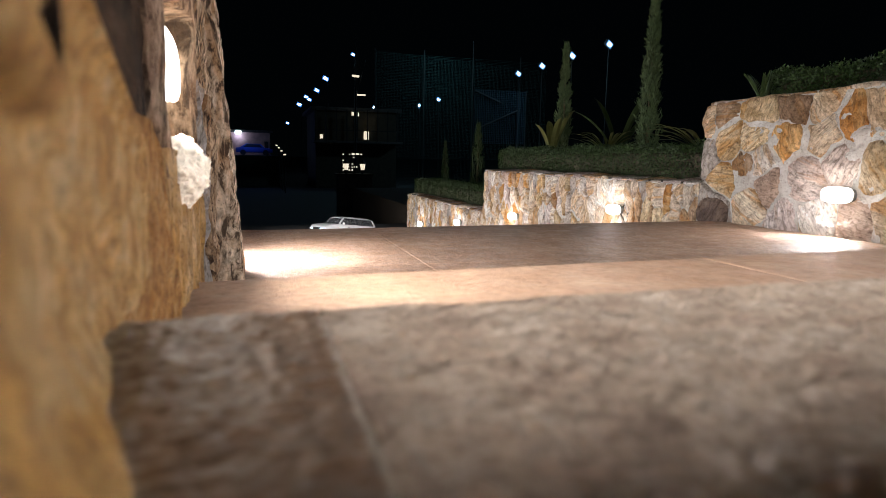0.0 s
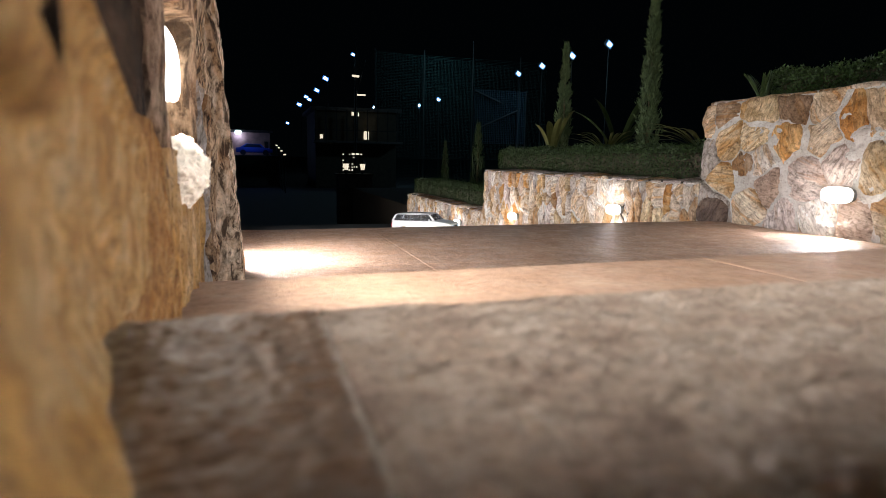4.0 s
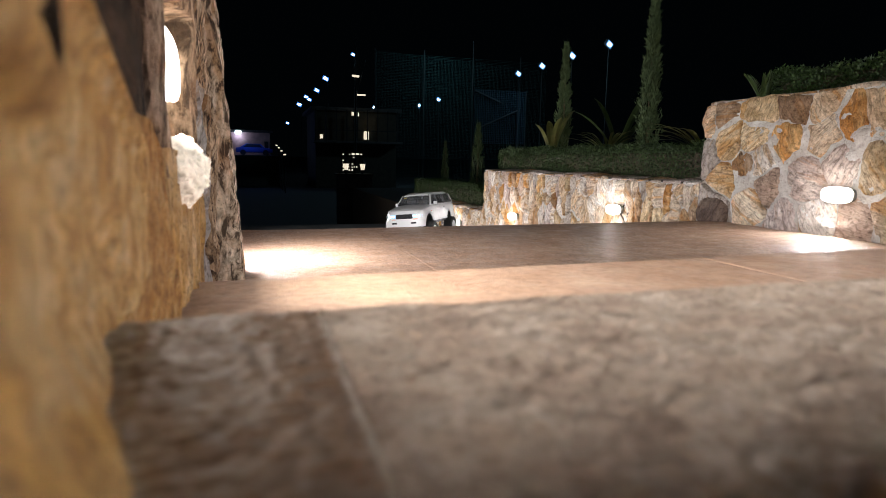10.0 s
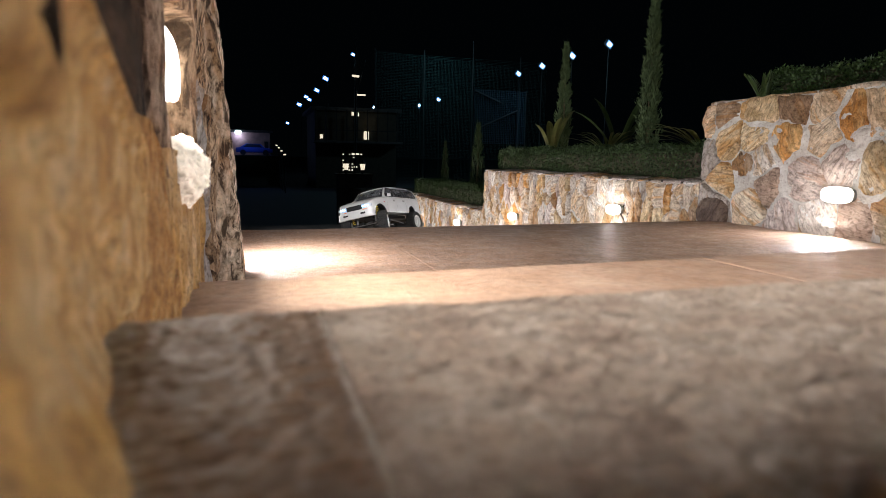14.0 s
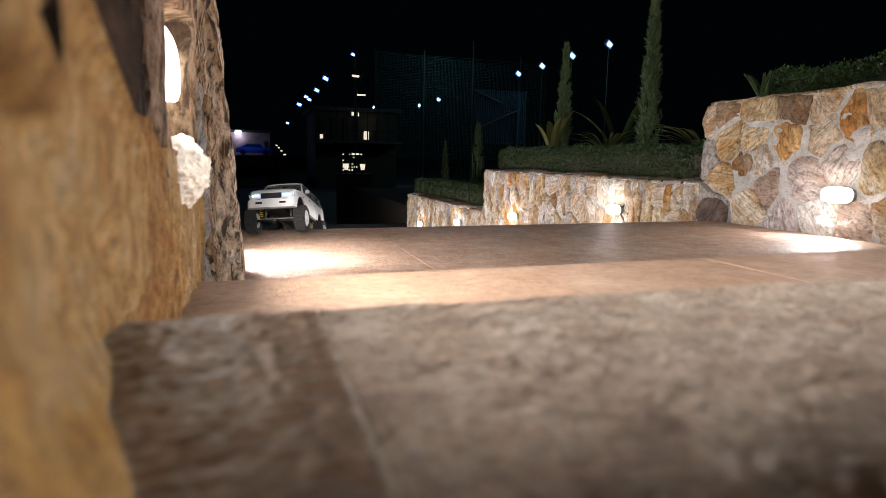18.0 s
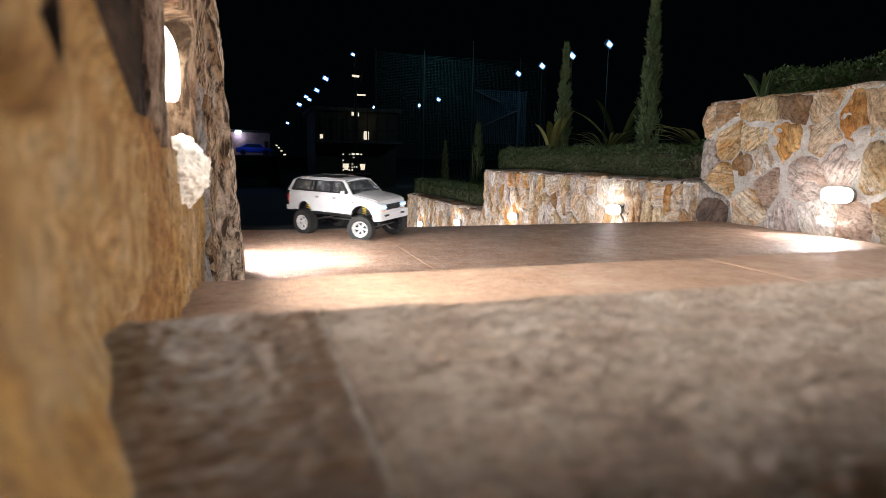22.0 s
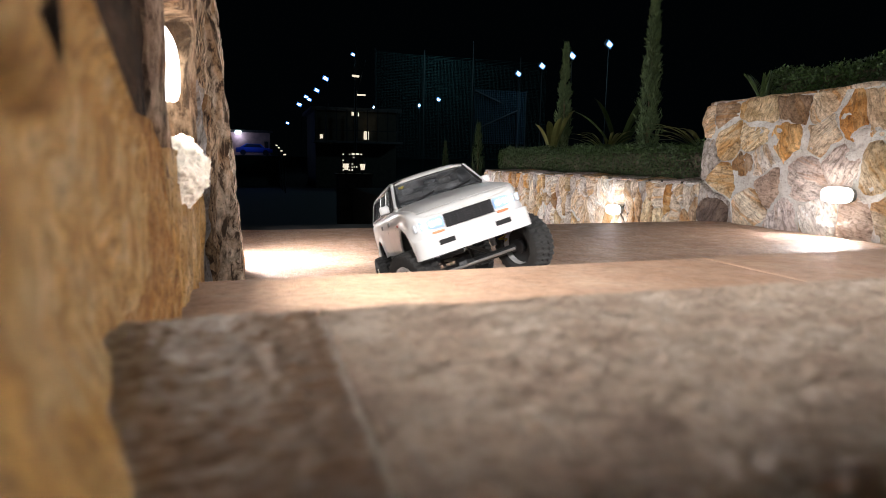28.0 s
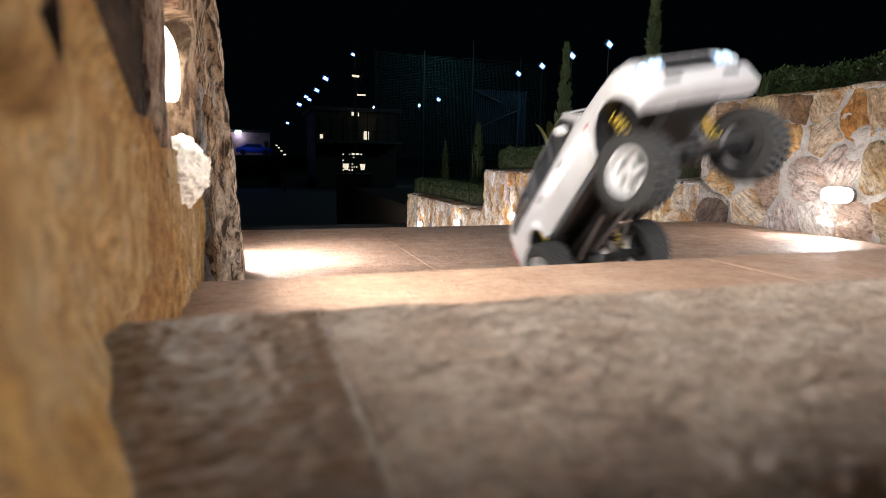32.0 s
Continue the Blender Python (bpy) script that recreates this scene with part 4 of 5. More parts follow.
def clear_glass(name, tint):
    m = Nodes(name)
    t = m.tree
    tr, gl = t.nodes.new("ShaderNodeBsdfTransparent"), t.nodes.new("ShaderNodeBsdfGlossy")
    tr.inputs[0].default_value = (*tint, 1)
    gl.inputs["Roughness"].default_value = 0.06
    mx, fr = t.nodes.new("ShaderNodeMixShader"), t.nodes.new("ShaderNodeLayerWeight")
    m.link(m.ramp(fr.outputs["Facing"], [(0.0, (0.09, 0.09, 0.09)), (0.6, (0.17, 0.17, 0.17)), (1.0, (0.75, 0.75, 0.75))]), mx.inputs[0])
    # patchy pale film, which also puts milky reflections into the glass's colour
    film, dull = t.nodes.new("ShaderNodeMixShader"), t.nodes.new("ShaderNodeBsdfDiffuse")
    dull.inputs[0].default_value = (0.6, 0.62, 0.65, 1)
    m.link(m.ramp(m.noise(m.coords(), 40, 5, 0.6, 0.5), [(0.42, (0.015, 0.015, 0.015)), (0.68, (0.11, 0.11, 0.11))]), film.inputs[0])
    m.link(tr.outputs[0], film.inputs[1])
    m.link(dull.outputs[0], film.inputs[2])
    m.link(film.outputs[0], mx.inputs[1])
    m.link(gl.outputs[0], mx.inputs[2])
    m.link(mx.outputs[0], t.nodes["Material Output"].inputs["Surface"])
    return m.mat


PAINT = car_paint()
SEAM = plain("panel_seam", (0.25, 0.25, 0.25), 0.7)
GUNMETAL = plain("gunmetal_slat", (0.014, 0.014, 0.017), 0.85, 0.0)
GRILLE = plain("matt_black_grille", (0.006, 0.006, 0.007), 0.85, vary=0.2)
# white bonnet whose dimness under low lamps is put into a grey colour
DIM_BONNET = plain("dimmed_white_paint", (0.44, 0.44, 0.44), 0.3, 0.0, 0.3, vary=0.06)
DARK_GLOSS = plain("dark_gloss", (0.03, 0.03, 0.032), 0.4, 0.0, 0.0, vary=0.2)
BLACK = plain("black_plastic", (0.012, 0.012, 0.013), 0.42, vary=0.3)
RUBBER = plain("tyre_rubber", (0.016, 0.0155, 0.015), 0.85, vary=0.3, scale=90, bump=0.001)
SILVER = plain("silver_rim", (0.62, 0.62, 0.62), 0.32, 0.4)
STEEL = plain("link_steel", (0.35, 0.35, 0.36), 0.35, 0.9)
YELLOW = plain("yellow_spring", (0.75, 0.55, 0.05), 0.45)
AMBER = plain("amber_lens", (0.7, 0.24, 0.12), 0.25)
RED = plain("red_lens", (0.5, 0.02, 0.02), 0.25)
BEIGE = plain("grey_trim", (0.085, 0.075, 0.07), 0.7)
GLASS = clear_glass("tinted_glass", (0.7, 0.72, 0.75))
HEADLIGHT = glow("headlight", (0.28, 0.54, 1.0), 0.85, 0.2)
CORNER = plain("corner_lens", (0.6, 0.65, 0.72), 0.15)
BEAM = glow("headlight_core", (0.6, 0.85, 1.0), 3, 0.1)


HUB, SIZE = 0.037, 0.955


def arc(cx, cz, r, a0, a1, n):
    return [(cx + r * math.cos(radians(a0 + (a1 - a0) * i / n)), cz + r * math.sin(radians(a0 + (a1 - a0) * i / n))) for i in range(n + 1)]


def sweep(points, r, segs=6, closed=False):
    """One bent rod along points."""
    bm = bmesh.new()
    pts = [Vector(p) for p in points]
    n = len(pts)
    rings = []
    for i, p in enumerate(pts):
        d = (pts[(i + 1) % n] - pts[i - 1]) if closed or 0 < i < n - 1 else (pts[1] - pts[0] if i == 0 else pts[-1] - pts[-2])
        d.normalize()
        side = d.cross(Vector((0.13, 1, 0.21))).normalized()
        up = d.cross(side)
        rings.append([bm.verts.new(p + r * (math.cos(2 * math.pi * k / segs) * side + math.sin(2 * math.pi * k / segs) * up)) for k in range(segs)])
    for p, q in zip(rings, rings[1:] + (rings[:1] if closed else [])):
        for k in range(segs):
            bm.faces.new((p[k], p[(k + 1) % segs], q[(k + 1) % segs], q[k]))
    if not closed:
        bm.faces.new(rings[0][::-1])
        bm.faces.new(rings[-1])
    bmesh.ops.recalc_face_normals(bm, faces=bm.faces)
    return bm


def rounded_poly(corners, r, k=6):
    """The corners of a flat outline, each turned into an arc of k + 1 points."""
    out, n = [], len(corners)
    for i in range(n):
        p, a, b = Vector(corners[i]), Vector(corners[i - 1]), Vector(corners[(i + 1) % n])
        u, v = (a - p).normalized(), (b - p).normalized()
        for j in range(k + 1):
            t = j / k
            out.append(p + u * r * (1 - t) ** 2 + v * r * t ** 2)
    return out


def frame_ring(outer, inner, thick):
    """A frame between two outlines of as many points, with depth along thick."""
    bm = bmesh.new()
    t = Vector(thick)
    n = len(outer)
    rows = [[bm.verts.new(p) for p in outer], [bm.verts.new(p) for p in inner], [bm.verts.new(Vector(p) + t) for p in inner], [bm.verts.new(Vector(p) + t) for p in outer]]
    for a, b in zip(rows, rows[1:] + rows[:1]):
        for i in range(n):
            bm.faces.new((a[i], a[(i + 1) % n], b[(i + 1) % n], b[i]))
    bmesh.ops.recalc_face_normals(bm, faces=bm.faces)
    return bm


# wheel arches: centre along and up, half width, height
ARCHES = ((0.146, 0.070, 0.056, 0.052), (-0.149, 0.078, 0.038, 0.041))
WAIST, SILL = 0.156, 0.083


def body_top(x, y=0.09):
    """Height of the shoulder and, inside it, of the bonnet."""
    z = float(np.interp(x, [0.084, 0.1, 0.14, 0.17, 0.195, 0.209, 0.216, 0.22], [WAIST, 0.1528, 0.148, 0.1436, 0.1392, 0.1352, 0.131, 0.1255]))
    fade = min(1, max(0, (0.219 - x) / 0.03))
    crown = 0.005 * (1 - min(1, abs(y) / 0.086) ** 2.6) * fade
    crease = 0.0011 * max(0, 1 - abs(abs(y) - 0.05) / 0.008) * fade
    return z + (crown + crease if x > 0.08 else 0)


def body_foot(x):
    z = SILL - 0.004 * max(0, (-0.2 - x) / 0.04)
    for cx, cz, rx, rz in ARCHES:
        if abs(x - cx) < rx:
            z = max(z, cz + rz * math.sqrt(1 - ((x - cx) / rx) ** 2))
    return z


def body_shell():
    """The car's lower shell: rounded in plan, flared over the arches, closed by the bonnet's curve."""
    hw, xr, xf, rr, fx, fy = 0.0895, -0.2465, 0.2195, 0.016, 0.032, 0.026
    half = [(xr - 0.001 * (1 - (y / 0.07) ** 2), y, -1, 0) for y in (0.002, 0.025, 0.05, hw - rr)]
    half += [(xr + rr - rr * math.cos(a), hw - rr + rr * math.sin(a), -math.cos(a), math.sin(a)) for a in (radians(15 * k) for k in range(1, 6))]
    half += [(x, hw, 0, 1) for x in np.linspace(xr + rr, xf - fx, 84).tolist()]
    half += [(xf - fx + (fx - 0.002) * math.sin(a), hw - fy + fy * math.cos(a), math.sin(a), math.cos(a)) for a in (radians(9 * k) for k in range(1, 10))]
    half += [(xf - 0.002 + 0.002 * (1 - (y / 0.0635) ** 2), y, 1, 0) for y in (0.063, 0.048, 0.032, 0.016, 0.002)]
    levels = (0, 0.03, 0.07, 0.13, 0.22, 0.34, 0.48, 0.62, 0.76, 0.86, 0.93, 0.97, 1.0)
    bm = bmesh.new()
    sides = []
    for s in (1, -1):
        cols = []
        for x, y, nx, ny in half:
            z0, z1 = body_foot(x) if y > 0.06 or x < 0 else SILL - 0.004, body_top(x)
            col = []
            for t in levels:
                z = z0 + (z1 - z0) * t
                inset = 0.005 * min(1, max(0, (z - 0.116) / 0.04)) ** 1.4 + 0.003 * min(1, max(0, (0.098 - z) / 0.02)) ** 2
                inset += {1.0: 0.0045, 0.97: 0.0018, 0.93: 0.0005}.get(t, 0)
                if y > 0.08:
                    for cx, cz, rx, rz in ARCHES:
                        e = math.sqrt(((x - cx) / rx) ** 2 + ((z - cz) / rz) ** 2)
                        inset -= 0.0038 * math.exp(-((e - 1.05) / 0.13) ** 2) * min(1, max(0, (0.135 - z) / 0.02))
                    inset -= 0.0006 * math.exp(-((z - 0.1285) / 0.0022) ** 2)
                col.append(bm.verts.new((x - nx * inset, s * (y - ny * inset), z)))
            cols.append(col)
        sides.append(cols)
    for s, cols in zip((1, -1), sides):
        for a, b in zip(cols, cols[1:]):
            for k in range(len(levels) - 1):
                f = (a[k], b[k], b[k + 1], a[k + 1])
                bm.faces.new(f if s > 0 else f[::-1])
    # the top, from shoulder to shoulder
    m, rows = 22, []
    for i in range(len(half)):
        a, b = sides[0][i][-1], sides[1][i][-1]
        row = [a]
        for k in range(1, m):
            p = a.co.lerp(b.co, k / m)
            row.append(bm.verts.new((p.x, p.y, a.co.z + body_top(p.x, p.y) - body_top(p.x) if p.x > 0.08 else WAIST + 0.0002)))
        rows.append(row + [b])
    for a, b in zip(rows, rows[1:]):
        for k in range(m):
            bm.faces.new((a[k], b[k], b[k + 1], a[k + 1]))
    for i in (0, len(half) - 1):
        for k in range(len(levels) - 1):
            bm.faces.new((sides[0][i][k], sides[0][i][k + 1], sides[1][i][k + 1], sides[1][i][k]))
    bmesh.ops.remove_doubles(bm, verts=bm.verts, dist=0.00005)
    bmesh.ops.recalc_face_normals(bm, faces=bm.faces)
    bmesh.ops.solidify(bm, geom=bm.faces[:], thickness=0.0012)
    return bm


def wheel_thing(car, x, y):
    s = 1 if y > 0 else -1
    hub = part("wheel", tube((0, -0.014 * s, 0), (0, 0.006 * s, 0), 0.012, 0.012, 14), BLACK, car)
    bm = bmesh.new()
    rings, count = [], 120
    tread = [(0.029, -0.018), (0.034, -0.021), (0.043, -0.0208), (0.0468, -0.0195), (0.0478, -0.0165), (0.0482, -0.0075), (0.0482, -0.006), (0.0482, 0.006), (0.0482, 0.0075), (0.0478, 0.0165), (0.0468, 0.0195), (0.043, 0.0208), (0.034, 0.021), (0.029, 0.018)]
    for k, (r, h) in enumerate(tread):
        ring = []
        for i in range(count):
            a = 2 * math.pi * (i + (0.5 if 6 <= k <= 7 else 0)) / count
            lug = 0.0021 if 3 <= k <= 10 and (i + (2 if 6 <= k <= 7 else 0)) % 4 < 2 else -0.0004 if 3 <= k <= 10 else 0.0
            ring.append(bm.verts.new(((r + lug) * math.cos(a), h, (r + lug) * math.sin(a))))
        rings.append(ring)
    for p, q in zip(rings, rings[1:] + rings[:1]):
        for i in range(count):
            bm.faces.new((p[i], p[(i + 1) % count], q[(i + 1) % count], q[i]))
    bmesh.ops.recalc_face_normals(bm, faces=bm.faces)
    part("tyre", bm, RUBBER, hub, "black knobbly crawler tyre")
    rim = turned([(0.0285, -0.017 * s), (0.0295, 0.0195 * s), (0.0265, 0.019 * s), (0.0245, 0.009 * s), (0.0215, 0.008 * s)], 30, "Y")
    for i in range(6):
        a = i * math.pi / 3
        sp = box(-0.0031, 0.0031, 0.005 * s if s > 0 else -0.012, 0.012 if s > 0 else -0.005, 0.006, 0.0245, 0.001, 1)
        sp.transform(Matrix.Rotation(a, 4, "Y"))
        me = bpy.data.meshes.new("spoke")
        sp.to_mesh(me)
        sp.free()
        rim.from_mesh(me)
        bpy.data.meshes.remove(me)
    tube((0, 0.004 * s, 0), (0, 0.017 * s, 0), 0.009, 0.007, 14, rim)
    part("rim", rim, SILVER, hub, "silver six-spoke rim")
    # black disc added to darken the gaps between the spokes
    part("spoke_backing", tube((0, -0.006 * s, 0), (0, 0.001 * s, 0), 0.0285, 0.0285, 24), BLACK, hub)
    hub.matrix_basis = pose(x, y, HUB)
    return hub


def spring(x, y, z0, z1, r, parent):
    bm = bmesh.new()
    n = 80
    last = None
    for i in range(n):
        a = i * 2 * math.pi * 8 / n
        p = Vector((x + r * math.cos(a), y + r * math.sin(a), z0 + (z1 - z0) * i / n))
        if last:
            tube(last, p, 0.0011, 0.0011, 5, bm)
        last = p
    part("spring", bm, YELLOW, parent, "yellow coil spring")


def build_car():
    car = thing("model_car", "white radio-controlled off-road wagon with lit headlights and big black tyres", "model car")
    car.scale = (SIZE, SIZE, SIZE)
    body = part("body", body_shell(), PAINT, car, smooth=True)
    for s in (-1, 1):
        # flared arches, door gaps, handles, sill guard
        for cx, cz, rx, rz in ARCHES:
            low = math.asin((SILL - 0.001 - cz) / rz)
            ang = [low + (math.pi - 2 * low) * i / 26 for i in range(27)]
            lip = [(cx + rx * math.cos(a), s * 0.0912, cz + rz * math.sin(a)) for a in ang]
            part("wheel_arch", sweep(lip, 0.0019), PAINT, body)
            outer, inner = ([(cx + (rx + d) * math.cos(a), cz + (rz + d) * math.sin(a)) for a in ang] for d in (-0.0006, -0.003))
            part("wheel_well", prism(outer + inner[::-1], *sorted((s * 0.03, s * 0.0875))), BLACK, body)
        for x in (0.078, -0.012, -0.1):
            part("door_gap", box(x - 0.0003, x + 0.0003, s * 0.0882 - 0.0012, s * 0.0882 + 0.0015, 0.089, 0.13), SEAM, body)
        for x in (0.008, -0.083):
            plate = part("door_handle", box(x - 0.0095, x + 0.0095, s * 0.0868 - 0.002, s * 0.0868 + 0.0022, 0.1345, 0.1425, 0.0012, 1), SEAM, body, "chromed door handle in a grey recess")
            part("grip", box(x - 0.0085, x + 0.0085, s * 0.0868 - 0.001, s * 0.0868 + 0.0034, 0.1385, 0.1418, 0.0008, 1), STEEL, plate)
        part("side_lamp", box(0.1, 0.108, s * 0.0885 - 0.001, s * 0.0885 + 0.0018, 0.127, 0.131), RED, body)
        part("rock_slider", box(-0.106, 0.089, min(s * 0.072, s * 0.0868), max(s * 0.072, s * 0.0868), 0.0715, 0.0845, 0.003, 2), BLACK, car)
        # headlights and indicators
        def swept(bm):
            """Wraps a lamp back round the nose."""
            for v in bm.verts:
                v.co.x -= 0.011 * max(0, (abs(v.co.y) - 0.058) / 0.0195) ** 2
            return bm
        lamp = part("headlight", swept(box(0.2125, 0.2232, s * 0.059 - 0.0185, s * 0.059 + 0.0185, 0.1065, 0.123, 0.0025)), HEADLIGHT, body)
        for dy in (-0.0115, 0.0, 0.0105):
            part("bulb", turned([(0.0048, 0), (0.0037, 0.0016), (0.0004, 0.0022)], 14), BEAM, lamp).matrix_basis = pose(0.2233 - 0.011 * max(0, (s * dy + 0.001) / 0.0195) ** 2, s * 0.059 + dy, 0.1148, 0, 90, 0 if s * dy < 0.001 else s * 28)
        corner = part("corner_lamp", box(0.205, 0.2165, s * 0.0832 - 0.003, s * 0.0832 + 0.002, 0.109, 0.121, 0.002), CORNER, body)
        part("indicator", swept(box(0.2115, 0.2222, s * 0.059 - 0.0165, s * 0.059 + 0.0165, 0.0995, 0.1032, 0.0012)), AMBER, body)
        # mirror
        mir = part("mirror", box(0.054, 0.064, s * 0.094 - 0.0085, s * 0.094 + 0.0085, 0.156, 0.17, 0.0035), PAINT, car)
        part("mirror_arm", tube((0.06, s * 0.076, 0.157), (0.06, s * 0.09, 0.161), 0.003, 0.003, 6), BLACK, mir)
        part("tail_lamp", box(-0.2485, -0.242, s * 0.074 - 0.011, s * 0.074 + 0.009, 0.108, 0.14, 0.0015), RED, body)
    bm = bmesh.new()
    plan = [(0.2015, -0.0925), (0.213, -0.0915), (0.2205, -0.087), (0.225, -0.077), (0.2275, -0.05), (0.228, 0.0)]
    plan = plan + [(x, -y) for x, y in plan[-2::-1]] + [(0.195, 0.085), (0.195, -0.085)]
    lo_ring, hi_ring = [bm.verts.new((x, y, 0.068)) for x, y in plan], [bm.verts.new((x, y, 0.0965)) for x, y in plan]
    bm.faces.new(lo_ring[::-1])
    bm.faces.new(hi_ring)
    for i in range(len(plan)):
        k = (i + 1) % len(plan)
        bm.faces.new((lo_ring[i], lo_ring[k], hi_ring[k], hi_ring[i]))
    bmesh.ops.bevel(bm, geom=[e for e in bm.edges if e.calc_face_angle(0) > 1.0], offset=0.004, segments=3, affect="EDGES", profile=0.5)
    bumper = part("front_bumper", bm, PAINT, car, smooth=True)
    for s in (-1, 1):
        part("fog_slot", box(0.222, 0.2284, s * 0.045 - 0.0125, s * 0.045 + 0.0125, 0.0815, 0.089, 0.001), GRILLE, bumper)
    part("rear_bumper", box(-0.255, -0.225, -0.09, 0.09, 0.078, 0.098, 0.005, 2), PAINT, car)
    grille = part("grille", box(0.216, 0.2235, -0.0385, 0.0385, 0.1035, 0.1235, 0.0015), GRILLE, body)
    for k in range(5):
        part("slat", box(0.2235, 0.2252, -0.036, 0.036, 0.1056 + k * 0.0034, 0.1066 + k * 0.0034), GUNMETAL, grille)
    for k in range(6):
        part("slat", box(0.2233, 0.2248, -0.0305 + k * 0.0122 - 0.0006, -0.0305 + k * 0.0122 + 0.0006, 0.1045, 0.1222), GUNMETAL, grille)
    part("badge", box(0.2235, 0.2256, -0.0035, 0.0035, 0.1115, 0.1155, 0.001), GUNMETAL, grille)
    # bonnet panel, lying on the body; its grey stands in for weak light
    bm = bmesh.new()
    nx, ny = 16, 30
    grid = [[bm.verts.new((0.0905 + 0.12 * i / nx, (j / ny * 2 - 1) * (0.078 - 0.004 * i / nx), body_top(0.0905 + 0.12 * i / nx, (j / ny * 2 - 1) * (0.078 - 0.004 * i / nx)) + 0.0014)) for j in range(ny + 1)] for i in range(nx + 1)]
    for i in range(nx):
        for j in range(ny):
            bm.faces.new((grid[i][j], grid[i + 1][j], grid[i + 1][j + 1], grid[i][j + 1]))
    bmesh.ops.recalc_face_normals(bm, faces=bm.faces)
    bmesh.ops.solidify(bm, geom=bm.faces[:], thickness=0.0012)
    part("bonnet", bm, DIM_BONNET, body, "white bonnet with two raised creases, greyed for its weak light", True)
    # cabin: roof, pillars, panes, seats
    def roof_z(x, u):
        w = (x + 0.0858) / 0.1388
        z = 0.2 + 0.0085 * (1 - abs(u) ** 5) ** 0.5 * (1 - min(1, abs(w)) ** 12) ** 0.5 + 0.0025 * (1 - u * u)
        return z - 0.0015 * max(0, (x + 0.02) / 0.07) ** 2 - 0.003 * max(0, (-0.14 - x) / 0.08) ** 2
    bm = bmesh.new()
    us = [math.sin(math.pi / 2 * k / 12) for k in range(-12, 13)]
    xs = [-0.0858 + 0.1388 * math.sin(math.pi / 2 * k / 14) for k in range(-14, 15)]
    top = [[bm.verts.new((x, 0.0705 * u * (1 - 0.05 * max(0, abs((x + 0.0858) / 0.1388)) ** 8), roof_z(x, u))) for u in us] for x in xs]
    for i in range(len(xs) - 1):
        for j in range(len(us) - 1):
            bm.faces.new((top[i][j], top[i + 1][j], top[i + 1][j + 1], top[i][j + 1]))
    bmesh.ops.recalc_face_normals(bm, faces=bm.faces)
    bmesh.ops.solidify(bm, geom=bm.faces[:], thickness=0.0016)
    roof = part("roof", bm, PAINT, car, smooth=True)
    for k in range(-2, 3):
        # dark panels between the roof's long ribs
        u0, u1 = (k - 0.44) * 0.27, (k + 0.44) * 0.27
        bm = bmesh.new()
        rows = [[bm.verts.new((x, 0.0705 * u, roof_z(x, u) + 0.0007)) for u in (u0, (u0 + u1) / 2, u1)] for x in np.linspace(-0.195, 0.004, 14).tolist()]
        for p, q in zip(rows, rows[1:]):
            for j in range(2):
                bm.faces.new((p[j], q[j], q[j + 1], p[j + 1]))
        bmesh.ops.recalc_face_normals(bm, faces=bm.faces)
        bmesh.ops.solidify(bm, geom=bm.faces[:], thickness=0.0007)
        part("roof_panel", bm, DARK_GLOSS, roof, "dark glossy roof panel")
    for s in (-1, 1):
        rail = [(x, s * 0.058, roof_z(x, 0.82) + (0.0018 if -0.19 < x < -0.005 else 0.0)) for x in np.linspace(-0.198, 0.004, 24).tolist()]
        part("roof_rail", sweep(rail, 0.0012), PAINT, roof)
    cabin = part("cabin_floor", box(-0.232, 0.078, -0.076, 0.076, 0.1555, 0.158), BEIGE, car)
    for s in (-1, 1):
        def wall(x, z):
            return Vector((x, s * (0.0822 + (0.0668 - 0.0822) * (z - 0.1555) / 0.047), z))
        outer = [wall(p[0], p[1]) for p in rounded_poly([(0.0945, 0.1552), (-0.2445, 0.1552), (-0.2185, 0.2015), (0.0485, 0.2015)], 0.008)]
        inner = [wall(p[0], p[1]) for p in rounded_poly([(0.0765, 0.1592), (-0.2265, 0.1592), (-0.2055, 0.1992), (0.0385, 0.1992)], 0.009)]
        part("side_frame", frame_ring(outer, inner, (0, -s * 0.003, 0)), PAINT, cabin, smooth=True)
        part("window_seal", sweep([p + Vector((0, s * 0.0004, 0)) for p in inner], 0.0025, 6, True), BLACK, cabin)
        for xa, xb, w in ((-0.012, -0.012, 0.0068), (-0.097, -0.094, 0.0065), (-0.122, -0.117, 0.0024)):
            part("pillar", slab([wall(xa + w, 0.159), wall(xa - w, 0.159), wall(xb - w, 0.1995), wall(xb + w, 0.1995)], 0.002 * s), BLACK, cabin)
        for a0, a1, b0, b1 in ((0.076, -0.007, 0.038, -0.007), (-0.017, -0.092, -0.017, -0.089), (-0.1025, -0.226, -0.0995, -0.205)):
            inside = Vector((0, -s * 0.0015, 0))
            pane = part("window", slab([wall(a0, 0.159) + inside, wall(a1, 0.159) + inside, wall(b1, 0.1995) + inside, wall(b0, 0.1995) + inside], 0.0008 * s), GLASS, cabin)
            pane.visible_shadow = False
    # windscreen and rear window, each in its seal
    for name, base, head, push in (("windscreen", (0.0925, 0.0775), (0.0465, 0.0635), 0.001), ("rear_window", (-0.2435, 0.0765), (-0.217, 0.062), -0.001)):
        c = [Vector((base[0], -base[1], 0.1575)), Vector((base[0], base[1], 0.1575)), Vector((head[0], head[1], 0.2015)), Vector((head[0], -head[1], 0.2015))]
        pane = part(name, slab(c if push > 0 else c[::-1], 0.001), GLASS, cabin)
